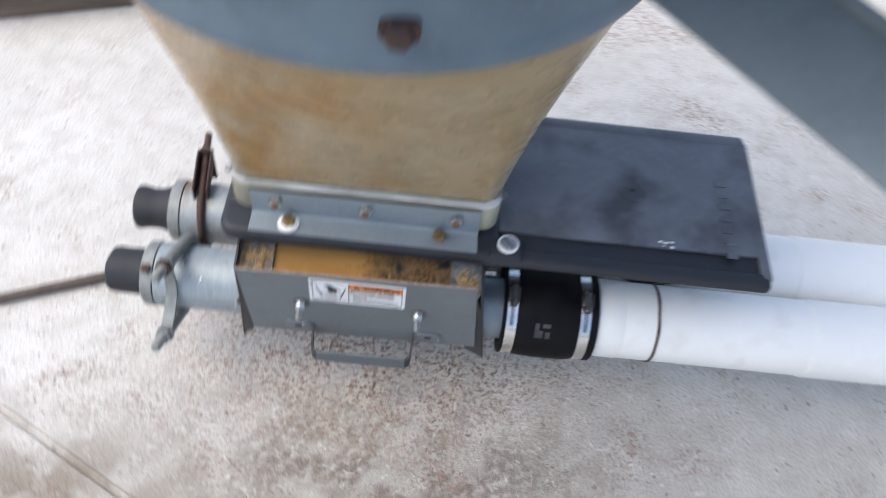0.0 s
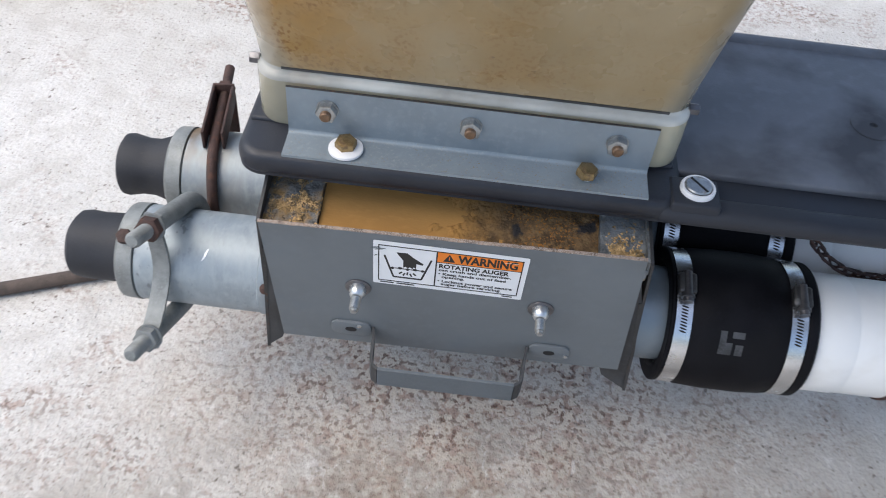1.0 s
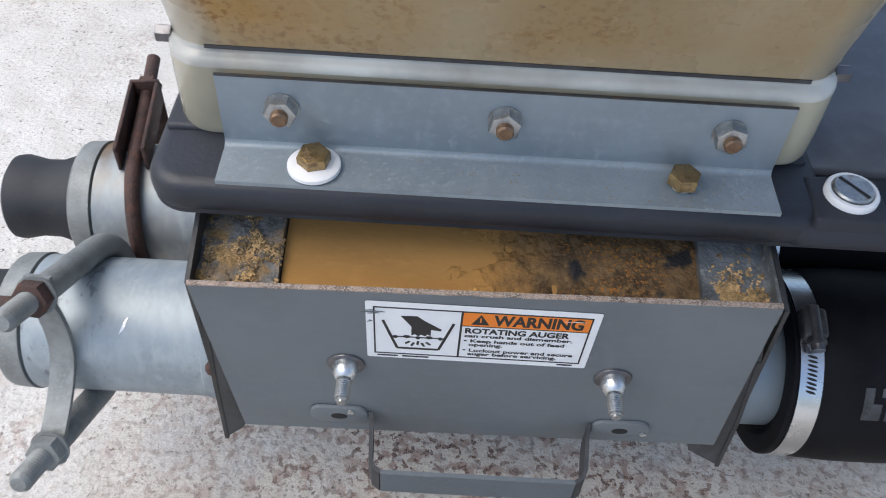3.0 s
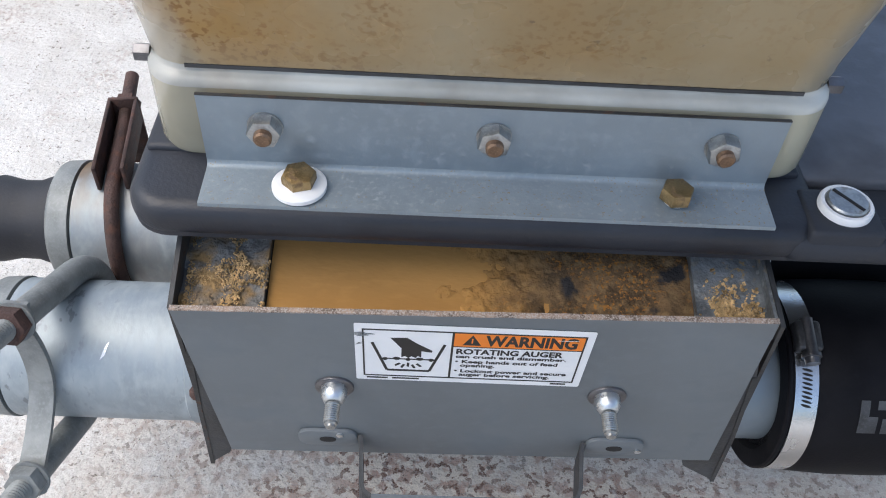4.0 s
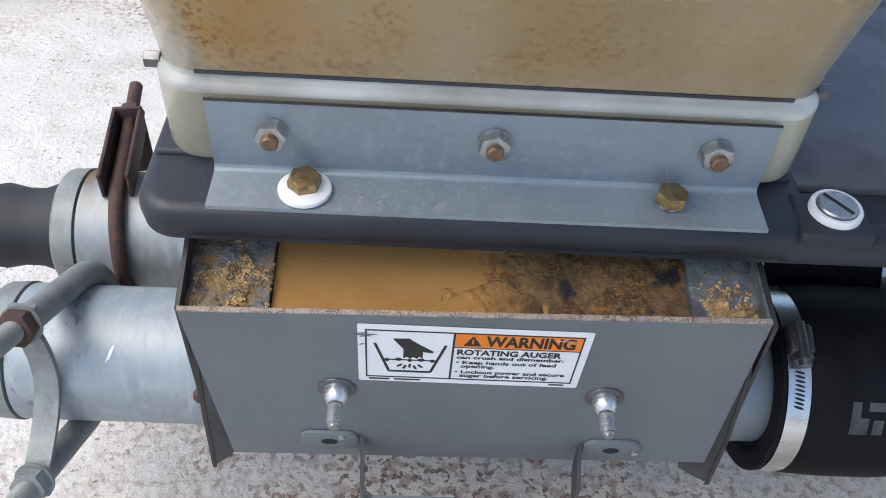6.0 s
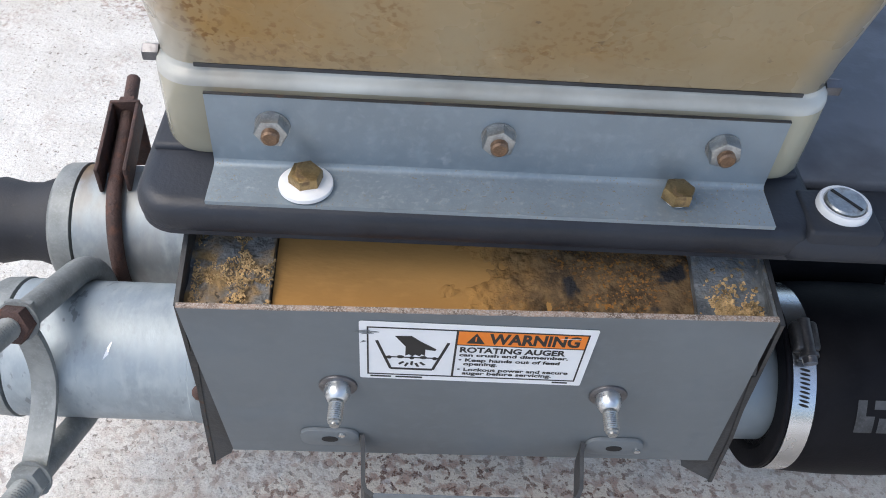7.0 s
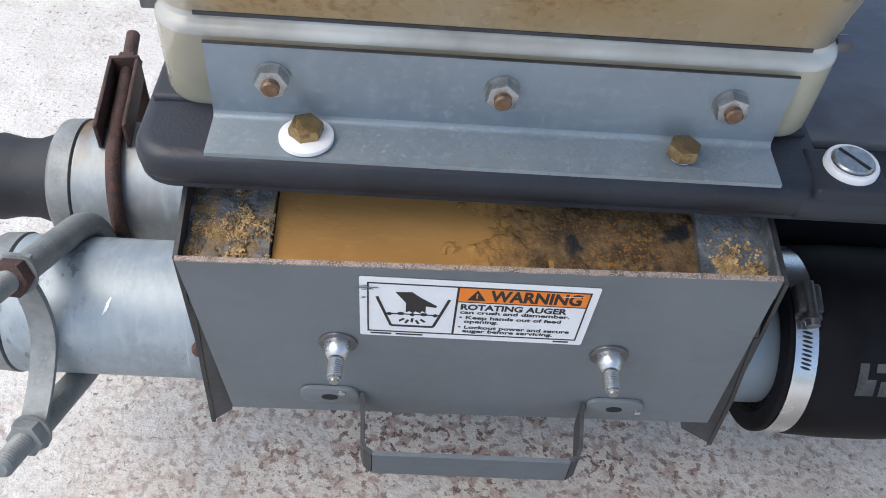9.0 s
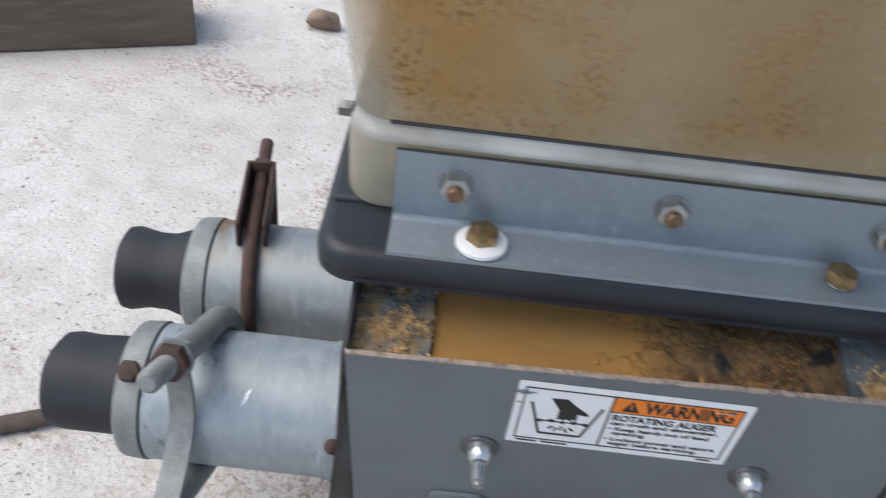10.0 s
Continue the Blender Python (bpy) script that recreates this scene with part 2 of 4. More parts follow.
    col = blend(times(meal, ramp(tex(85.0, 8.0, 0.3), 0.50, 0.58, 0.0, 0.8)), col, (0.29, 0.17, 0.13))
    col = blend(times(meal, ramp(tex(140.0, 8.0), 0.545, 0.575)), col, (0.13, 0.066, 0.046))
    # dark pits and grit, sparse everywhere
    pits = times(ramp(tex(105.0, 5.0), 0.635, 0.665), ramp(tex(11.0, 4.0), 0.40, 0.60, 0.10, 0.95))
    col = blend(pits, col, (0.13, 0.11, 0.095))
    grit = times(ramp(tex(260.0, 4.0), 0.62, 0.66), ramp(tex(19.0, 3.0), 0.40, 0.58, 0.2, 0.9))
    col = blend(grit, col, (0.16, 0.125, 0.10))
    # pale worn streaks and fine sand
    col = blend(ramp(tex(45.0, 6.0, 1.5), 0.60, 0.70, 0.0, 0.5), col, (0.70, 0.69, 0.67))
    col = blend(ramp(tex(620.0, 3.0), 0.44, 0.62, 0.0, 0.5), col, (0.37, 0.345, 0.31))
    l.new(col, p.inputs["Base Color"])
    p.inputs["Roughness"].default_value = 0.88
    add = n.new("ShaderNodeMath")
    l.new(tex(160.0, 5.0), add.inputs[0])
    l.new(ramp(tex(110.0, 3.0), 0.66, 0.70, 0.0, -0.7), add.inputs[1])
    bn = n.new("ShaderNodeBump")
    bn.inputs["Strength"].default_value, bn.inputs["Distance"].default_value = 0.75, 0.004
    l.new(add.outputs[0], bn.inputs["Height"])
    l.new(bn.outputs[0], p.inputs["Normal"])
    return m


def boot_material(name, colour, lo, hi, rough, grain=9.0):
    """Cloudy fibreglass skin: partly clear, glossy."""
    m = bpy.data.materials.new(name)
    m.use_nodes = True
    n, l = m.node_tree.nodes, m.node_tree.links
    p = n["Principled BSDF"]
    tc = n.new("ShaderNodeTexCoord")
    t = n.new("ShaderNodeTexNoise")
    t.inputs["Scale"].default_value, t.inputs["Detail"].default_value = grain, 5.0
    l.new(tc.outputs["Object"], t.inputs["Vector"])
    r = n.new("ShaderNodeMapRange")
    for i, v in enumerate((0.35, 0.7, lo, hi)):
        r.inputs[i + 1].default_value = v
    l.new(t.outputs[0], r.inputs[0])
    p.inputs["Base Color"].default_value = (*colour, 1)
    p.inputs["Roughness"].default_value = rough
    l.new(r.outputs[0], p.inputs["Alpha"])
    return m


def skin_material():
    """Fibreglass body of the boot: feed-stained on its faces, with rusty brown grains, and clear cream towards its corners."""
    m = bpy.data.materials.new("feed_stained_fibreglass")
    m.use_nodes = True
    n, l = m.node_tree.nodes, m.node_tree.links
    p = n["Principled BSDF"]
    tc = n.new("ShaderNodeTexCoord")
    xyz = n.new("ShaderNodeSeparateXYZ")
    l.new(tc.outputs["Object"], xyz.inputs[0])

    def tex(sc, detail, dist=0.0):
        t = n.new("ShaderNodeTexNoise")
        t.inputs["Scale"].default_value, t.inputs["Detail"].default_value, t.inputs["Distortion"].default_value = sc, detail, dist
        l.new(tc.outputs["Object"], t.inputs["Vector"])
        return t.outputs[0]

    def ramp(x, a, b, c=0.0, d=1.0):
        r = n.new("ShaderNodeMapRange")
        for i, v in enumerate((a, b, c, d)):
            r.inputs[i + 1].default_value = v
        l.new(x, r.inputs[0])
        return r.outputs[0]

    def calc(op, a, b=None):
        c = n.new("ShaderNodeMath")
        c.operation = op
        for k, v in enumerate((a, b)):
            if v is None:
                continue
            if isinstance(v, float):
                c.inputs[k].default_value = v
            else:
                l.new(v, c.inputs[k])
        return c.outputs[0]

    def blend(fac, a, b):
        mx = n.new("ShaderNodeMix")
        mx.data_type = "RGBA"
        l.new(fac, mx.inputs[0])
        for sock, v in ((mx.inputs[6], a), (mx.inputs[7], b)):
            if isinstance(v, tuple):
                sock.default_value = (*v, 1)
            else:
                l.new(v, sock)
        return mx.outputs[2]

    # share of the half width, which grows upwards
    half = ramp(xyz.outputs[2], 0.053, 0.43, 0.171, 0.285)
    share = calc("DIVIDE", calc("ABSOLUTE", xyz.outputs[0]), half)
    stained = ramp(calc("ADD", share, ramp(tex(14.0, 4.0), 0.3, 0.7, -0.05, 0.05)), 0.80, 0.96, 1.0, 0.0)
    left = calc("ADD", ramp(xyz.outputs[0], -0.14, 0.13, 1.0, 0.0), ramp(tex(6.0, 4.0), 0.3, 0.7, -0.3, 0.3))
    tan = blend(ramp(tex(10.0, 5.0, 0.3), 0.36, 0.66), (0.42, 0.335, 0.205), (0.345, 0.255, 0.135))
    tan = blend(calc("MULTIPLY", ramp(left, 0.25, 1.0, 0.0, 0.95), ramp(tex(13.0, 6.0), 0.36, 0.62)), tan, (0.36, 0.205, 0.06))
    grain = calc("MULTIPLY", ramp(tex(260.0, 4.0), 0.52, 0.62), calc("MULTIPLY", ramp(left, 0.2, 0.95, 0.15, 1.0), ramp(tex(22.0, 4.0), 0.42, 0.60, 0.1, 1.0)))
    tan = blend(grain, tan, (0.235, 0.120, 0.036))
    specks = calc("MULTIPLY", ramp(tex(170.0, 3.0), 0.69, 0.74), ramp(tex(9.0, 3.0), 0.45, 0.6, 0.1, 0.8))
    tan = blend(specks, tan, (0.17, 0.12, 0.07))
    # paler towards the foot of the body
    tan = blend(ramp(xyz.outputs[2], 0.055, 0.075, 0.35, 0.0), tan, (0.42, 0.37, 0.27))
    l.new(blend(stained, (0.50, 0.48, 0.39), tan), p.inputs["Base Color"])
    l.new(ramp(stained, 0.0, 1.0, 0.42, 1.0), p.inputs["Alpha"])
    l.new(ramp(tex(30.0, 3.0), 0.3, 0.7, 0.20, 0.36), p.inputs["Roughness"])
    return m


def cake_material():
    """Golden feed that turns into dark crumbly cake along the trough, with orange rusty flecks and black damp patches."""
    m = material("caked_feed", (0.125, 0.078, 0.036), 0.9, 0.0, 60, 0.45, 0.7, 420, spots=(0.21, 0.135, 0.062), spots_at=(0.50, 0.64), spots_scale=170, flecks=(0.34, 0.15, 0.03), flecks_at=(0.55, 0.61), flecks_scale=480)
    n, l = m.node_tree.nodes, m.node_tree.links
    p = n["Principled BSDF"]
    cake = p.inputs["Base Color"].links[0].from_socket
    tc = n.new("ShaderNodeTexCoord")

    def tex(sc, detail):
        t = n.new("ShaderNodeTexNoise")
        t.inputs["Scale"].default_value, t.inputs["Detail"].default_value = sc, detail
        l.new(tc.outputs["Object"], t.inputs["Vector"])
        return t.outputs[0]

    def mix(fac, a, b):
        mx = n.new("ShaderNodeMix")
        mx.data_type = "RGBA"
        l.new(fac, mx.inputs[0])
        l.new(a, mx.inputs[6])
        mx.inputs[7].default_value = (*b, 1)
        return mx.outputs[2]

    def ramp(x, a, b):
        r = n.new("ShaderNodeMapRange")
        r.inputs[1].default_value, r.inputs[2].default_value = a, b
        l.new(x, r.inputs[0])
        return r.outputs[0]

    damp = mix(ramp(tex(48.0, 5.0), 0.57, 0.64), cake, (0.028, 0.027, 0.028))
    sx = n.new("ShaderNodeSeparateXYZ")
    l.new(tc.outputs["Object"], sx.inputs[0])
    wob = n.new("ShaderNodeMath")
    wob.operation = "MULTIPLY_ADD"
    l.new(tex(90.0, 6.0), wob.inputs[0])
    wob.inputs[1].default_value = -0.05
    l.new(sx.outputs[0], wob.inputs[2])
    l.new(mix(ramp(wob.outputs[0], 0.006, -0.034), damp, (0.40, 0.215, 0.062)), p.inputs["Base Color"])
    return m


M_FEEDCAKE = cake_material()
M_CONCRETE = concrete_material()
M_BOOT = skin_material()
M_LIP = boot_material("milky_fibreglass_lip", (0.50, 0.475, 0.36), 0.55, 0.92, 0.12)
# whiter than the lip: the shoulder's sky highlight is put into the colour
M_BEAD = boot_material("milky_highlight_bead", (0.58, 0.59, 0.55), 0.55, 1.0, 0.05, 18.0)
M_BOOTFEED = material("feed_behind_the_skin", (0.29, 0.190, 0.082), 0.9, 0.0, 9, 0.18, 0.1, 300, spots=(0.34, 0.155, 0.03), spots_at=(0.44, 0.66), spots_scale=9, stretch=(1, 1, 0.7), flecks=(0.085, 0.030, 0.006), flecks_at=(0.50, 0.57), flecks_scale=360, flecks_x=(-0.13, 0.14))


# ---- mesh helpers ----
def mesh_of(bm, name, mat, smooth=None):
    bmesh.ops.recalc_face_normals(bm, faces=bm.faces)
    me = bpy.data.meshes.new(name)
    if smooth is not None:
        lim = radians(smooth)
        for f in bm.faces:
            f.smooth = True
        for e in bm.edges:
            e.smooth = len(e.link_faces) == 2 and e.calc_face_angle(0) < lim
    bm.to_mesh(me)
    bm.free()
    me.materials.append(mat)
    return me


def part(name, bm, mat, parent, label="", smooth=35):
    ob = new(name, mesh_of(bm, name, mat, smooth))
    ob.parent = parent
    if label:
        tagged(ob, label)
    return ob


def thing(name, at, label, category, group="", kind=""):
    ob = new(name)
    ob.location = at
    ob.empty_display_size = 0.02
    return tagged(ob, label, category, group, kind)


def solid(name, bm, mat, label, category, group="", kind="", smooth=35):
    return tagged(new(name, mesh_of(bm, name, mat, smooth)), label, category, group, kind)


def slab(x0, x1, y0, y1, z0, z1, bev=0.0, seg=2, bm=None, m=None):
    own = bm is None
    bm = bm or bmesh.new()
    made = bmesh.ops.create_cube(bm, size=1.0)["verts"]
    for v in made:
        v.co = Vector((x0 + (v.co.x + 0.5) * (x1 - x0), y0 + (v.co.y + 0.5) * (y1 - y0), z0 + (v.co.z + 0.5) * (z1 - z0)))
    if bev:
        es = list({e for v in made for e in v.link_edges})
        made = list({v for f in bmesh.ops.bevel(bm, geom=es, offset=bev, segments=seg, affect="EDGES", profile=0.5)["faces"] for v in f.verts} | {v for v in made if v.is_valid})
    if m:
        for v in made:
            v.co = m @ v.co
    return bm


def lathe(profile, axis="x", centre=(0, 0, 0), n=48, bm=None, closed=False):
    """Spins (along, radius) pairs about an axis through centre."""
    bm = bm or bmesh.new()
    c = Vector(centre)
    rings = []
    for s, r in profile:
        ring = []
        for k in range(n):
            a = 2 * math.pi * k / n
            p, q = r * math.cos(a), r * math.sin(a)
            ring.append(bm.verts.new(c + Vector({"x": (s, p, q), "y": (q, s, p), "z": (p, q, s)}[axis])))
        rings.append(ring)
    pairs = list(zip(rings, rings[1:])) + ([(rings[-1], rings[0])] if closed else [])
    for a, b in pairs:
        for k in range(n):
            bm.faces.new((a[k], a[(k + 1) % n], b[(k + 1) % n], b[k]))
    if not closed:
        for ring in (rings[0], rings[-1]):
            bm.faces.new(ring)
    return bm


def rod(points, r, n=12, bm=None, cap=True):
    """A round bar swept along points."""
    bm = bm or bmesh.new()
    pts = [Vector(p) for p in points]
    up = None
    rings = []
    for i, p in enumerate(pts):
        d = (pts[min(i + 1, len(pts) - 1)] - pts[max(i - 1, 0)]).normalized()
        if up is None:
            up = d.orthogonal().normalized()
        up = (up - d * up.dot(d)).normalized()
        side = d.cross(up)
        rings.append([bm.verts.new(p + (up * math.cos(2 * math.pi * k / n) + side * math.sin(2 * math.pi * k / n)) * r) for k in range(n)])
    for a, b in zip(rings, rings[1:]):
        for k in range(n):
            bm.faces.new((a[k], a[(k + 1) % n], b[(k + 1) % n], b[k]))
    if cap:
        bm.faces.new(rings[0])
        bm.faces.new(rings[-1])
    return bm


def prism(outline, z0, z1, m=None, bev=0.0, bm=None, seg=2, both=False):
    """A flat outline (x, y) raised from z0 to z1, then placed by m."""
    own = bmesh.new()
    low = [own.verts.new((x, y, z0)) for x, y in outline]
    face = own.faces.new(low)
    top = bmesh.ops.extrude_face_region(own, geom=[face])["geom"]
    for v in top:
        if isinstance(v, bmesh.types.BMVert):
            v.co.z = z1
    if bev:
        es = [e for e in own.edges if abs(e.verts[0].co.z - e.verts[1].co.z) < 1e-7 and (both or abs(e.verts[0].co.z - z1) < 1e-7)]
        bmesh.ops.bevel(own, geom=es, offset=bev, segments=seg, affect="EDGES", profile=0.5)
    if m:
        bmesh.ops.transform(own, matrix=m, verts=own.verts)
    if bm is None:
        return own
    tmp = bpy.data.meshes.new("tmp")
    own.to_mesh(tmp)
    own.free()
    bm.from_mesh(tmp)
    bpy.data.meshes.remove(tmp)
    return bm


def hexagon(r, turn=0.0):
    return [(r * math.cos(math.pi * k / 3 + turn), r * math.sin(math.pi * k / 3 + turn)) for k in range(6)]


def circle(r, n=28, cx=0.0, cy=0.0):
    return [(cx + r * math.cos(2 * math.pi * k / n), cy + r * math.sin(2 * math.pi * k / n)) for k in range(n)]


def rounded(x0, x1, y0, y1, r, n=6):
    pts = []
    for cx, cy, a0 in ((x1 - r, y1 - r, 0), (x0 + r, y1 - r, 90), (x0 + r, y0 + r, 180), (x1 - r, y0 + r, 270)):
        for k in range(n + 1):
            a = radians(a0 + 90 * k / n)
            pts.append((cx + r * math.cos(a), cy + r * math.sin(a)))
    return pts


def ribbon(path, z0, z1, thick):
    """A flat strip: (x, y) centre line, standing from z0 to z1, with thickness."""
    bm = bmesh.new()
    pts = [Vector((x, y)) for x, y in path]
    rows = []
    for i, p in enumerate(pts):
        d = (pts[min(i + 1, len(pts) - 1)] - pts[max(i - 1, 0)]).normalized()
        nrm = Vector((-d.y, d.x)) * thick / 2
        rows.append([bm.verts.new((*(p + nrm), z0)), bm.verts.new((*(p + nrm), z1)), bm.verts.new((*(p - nrm), z1)), bm.verts.new((*(p - nrm), z0))])
    for a, b in zip(rows, rows[1:]):
        for k in range(4):
            bm.faces.new((a[k], a[(k + 1) % 4], b[(k + 1) % 4], b[k]))
    bm.faces.new(rows[0])
    bm.faces.new(rows[-1])
    return bm


def roughen(bm, amount, scale, seed=0.0):
    for v in bm.verts:
        v.co += Vector((noise.noise(v.co * scale + Vector((seed, 0, 0))), noise.noise(v.co * scale + Vector((0, seed + 7, 0))), noise.noise(v.co * scale + Vector((0, 3, seed))))) * amount
    return bm


TO_FRONT = Matrix(((1, 0, 0, 0), (0, 0, -1, 0), (0, 1, 0, 0), (0, 0, 0, 1)))  # local z faces the viewer's side (-y)

# ---- ground: one concrete sheet with an open joint ----
JA, JD = Vector((-0.548, 0.997)), Vector((0.214, -0.115)).normalized()
JN = Vector((-JD.y, JD.x))
bm = bmesh.new()
rows = []
for off, z in ((60.0, 0.0), (0.006, 0.0), (0.004, -0.012), (-0.006, -0.012), (-0.009, -0.002), (-60.0, -0.002)):
    rows.append([bm.verts.new((*(JA + JN * off + JD * s), z)) for s in (-60.0, 60.0)])
for a, b in zip(rows, rows[1:]):
    bm.faces.new((a[0], a[1], b[1], b[0]))
ground = solid("ground", bm, M_CONCRETE, "pale pitted concrete slab with brown meal specks and an open joint", "ground", kind="structure", smooth=None)

# ---- the twin boot box ----
X0, X1 = -0.168, 0.155          # end plates
YF, YB = 1.068, 1.385           # front lip, back
TUBE_Y, TUBE_Z, TUBE_R = (1.142, 1.262), 0.195, 0.047
box = thing("auger_boot_box", (0, 1.2, 0.165), "grey painted sheet steel auger boot box, open at the top", "feed boot")


def local(bm, ob):
    bmesh.ops.translate(bm, verts=bm.verts, vec=-ob.location)
    return bm


PBR = 0.0085
LEAN_A = math.atan2(0.017, 0.176)
PANEL = Matrix.Translation((0, YF, 0.341)) @ Matrix.Rotation(LEAN_A, 4, "X") @ TO_FRONT   # local x along, y up the sheet, z out of it
part("front_panel", local(prism([(X0 + 0.001, -0.0060), (X1 - 0.006, 0.0035), (X1 + PBR, -0.1700), (X0 + 0.0085, -0.178)], -0.0025, 0.0, PANEL), box), M_GREY, box, "grey painted front panel")
bm = bmesh.new()
N = 90
rows = []
for k in range(N + 1):
    x = X0 + 0.001 + (X1 - X0 - 0.007) * k / N
    w = 0.0006 * noise.noise(Vector((x * 90, 0, 0)))
    top = -0.0060 + 0.0095 * k / N
    rows.append([bm.verts.new(PANEL @ Vector((x, top + h, d))) for h, d in ((-0.0006 + w, 0.0003), (0.0004 + w, 0.0002), (0.0005 + w * 0.5, -0.0026), (-0.0012, -0.0028))])
for a, b in zip(rows, rows[1:]):
    for k in range(4):
        bm.faces.new((a[k], a[(k + 1) % 4], b[(k + 1) % 4], b[k]))
part("panel_edge", local(bm, box), M_EDGE, box, "chipped rusty top edge of the panel")
for x in (X0, X1):
    left = x < 0
    splay = 0.035 if left else -0.115
    SIDE = Matrix(((0, splay, 1, x - splay * 0.34), (1, 0, 0, 0), (0, 1, 0, 0), (0, 0, 0, 1)))
    top = 0.331 if left else 0.335
    out = [(YF + 0.005, top), (YF + 0.0245, 0.150), (YB - 0.03, 0.150), (YB, 0.20), (YB, 0.350), (YF + 0.05, 0.350 if left else 0.342)]
    # same grey as the panel, coloured darker because it stands in shade
    part("end_plate", local(prism(out, -0.0012, 0.0012, SIDE), box), M_DIRTYSHADED, box, "grey end plate, grime and shade painted dark")
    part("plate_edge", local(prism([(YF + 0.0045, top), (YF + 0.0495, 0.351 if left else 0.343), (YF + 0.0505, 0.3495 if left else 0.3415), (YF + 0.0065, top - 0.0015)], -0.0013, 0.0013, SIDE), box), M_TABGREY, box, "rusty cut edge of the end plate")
part("saddle_flange", local(prism([(YF + 0.009, 0.318), (YB - 0.10, 0.318), (YB - 0.10, 0.3415), (YF + 0.05, 0.3415), (YF + 0.007, 0.3345)], -0.0034, -0.0014, SIDE), box), M_SADDLE, box, "galvanised flange lining the end plate")
TABS = ([(X1 - 0.003, -0.03), (X1 + 0.0055, -0.0623), (X1 + 0.0185, -0.1438), (X1 + 0.0265, -0.2160), (X1 - 0.003, -0.1905), (X1 - 0.012, -0.1640), (X1 - 0.006, -0.05)],
        [(X0 + 0.0025, -0.035), (X0 + 0.0005, -0.0476), (X0 - 0.0065, -0.130), (X0 - 0.0120, -0.2130), (X0 + 0.0045, -0.1930), (X0 + 0.0100, -0.1740), (X0 + 0.012, -0.05)])
for out in TABS:
    s = 1 if out[0][0] > 0 else -1
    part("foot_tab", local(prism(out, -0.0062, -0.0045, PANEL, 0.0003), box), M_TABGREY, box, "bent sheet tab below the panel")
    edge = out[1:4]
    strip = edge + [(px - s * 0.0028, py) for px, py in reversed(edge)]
    part("tab_edge", local(prism(strip, -0.0066, -0.0040, PANEL), box), M_DIRTYSHADED, box, "rusty edge of the bent tab, gap shade painted dark")
part("back_panel", local(slab(X0 + 0.002, X1 - 0.002, YB - 0.003, YB, 0.15, 0.35), box), M_GREY, box)
part("floor_pan", local(slab(X0 + 0.002, X1 - 0.002, YF + 0.04, YB - 0.004, 0.170, 0.173), box), M_GREY, box)


# sloping trough wall with the galvanised end saddles, and the feed lying on it
def trough(x0, x1, lift, nx, ny, bump_a, bump_s, seed, fade=None):
    bm = bmesh.new()
    grid = []
    for i in range(nx + 1):
        col = []
        for j in range(ny + 1):
            u = j / ny
            y = YF + 0.0075 + 0.142 * u
            z = 0.314 + 0.024 * math.sin(u * 1.6) + lift
            p = Vector((x0 + (x1 - x0) * i / nx, y, z))
            if fade:
                p.z -= 0.0075 * (1 - min(1, max(0, (p.x - fade + 0.035 * noise.noise(p * 60) + 0.012 * noise.noise(p * 300)) / 0.055)))
            p += Vector((0, -0.45, 0.9)) * bump_a * noise.fractal(p * bump_s + Vector((seed, 0, 0)), 1.0, 2.0, 4)
            col.append(bm.verts.new(p))
        grid.append(col)
    for i in range(nx):
        for j in range(ny):
            bm.faces.new((grid[i][j], grid[i + 1][j], grid[i + 1][j + 1], grid[i][j + 1]))
    back = bmesh.ops.extrude_face_region(bm, geom=list(bm.faces))["geom"]
    for v in back:
        if isinstance(v, bmesh.types.BMVert):
            v.co.z -= 0.012
    return bm


part("end_saddle", local(trough(X0 + 0.0008, -0.122, 0.0070, 60, 80, 0.0030, 70, 1), box), M_DUSTY, box, "galvanised saddle caked with feed")
part("end_saddle", local(trough(0.114, X1 - 0.0005, 0.010, 40, 80, 0.0016, 70, 5), box), M_SADDLE, box, "galvanised saddle caked with feed")
feed_fine = solid("loose_feed", trough(-0.121, 0.070, 0.002, 60, 50, 0.0015, 14, 9), M_FEEDFINE, "smooth golden ground feed lying in the boot", "feed", kind="stuff")
feed_cake = solid("caked_feed", trough(-0.060, 0.116, 0.0052, 200, 110, 0.0024, 75, 3, -0.034), M_FEEDCAKE, "dark crumbly caked feed inside the boot", "feed", kind="stuff")
bm = bmesh.new()
made = 0
while made < 3400:
    side = random.random() < 0.72
    x = random.uniform(X0 + 0.003, -0.121) if side else random.gauss(0.134, 0.009)
    u = random.random() * 0.6 if side else abs(random.gauss(0, 0.075))
    if not side and not 0.115 < x < X1 - 0.003:
        continue
    if noise.noise(Vector((x * 90, u * 9, 4.0 if side else 9.0))) < (-0.02 if side else -0.2):
        continue
    made += 1
    y, z = YF + 0.0085 + 0.142 * u, (0.3218 if side else 0.3245) + 0.024 * math.sin(u * 1.6)
    r = random.uniform(0.00022, 0.00075 if side else 0.0011)
    turn = Euler((random.random() * 6, random.random() * 6, random.random() * 6)).to_matrix().to_4x4()
    bmesh.ops.create_cube(bm, size=r * 1.6, matrix=Matrix.Translation((x, y, z)) @ turn @ Matrix.Diagonal((1.5, 1.0, 0.6, 1)))
solid("feed_crumbs", bm, M_CRUMB, "golden crumbs of feed stuck on the saddles", "feed", kind="stuff")

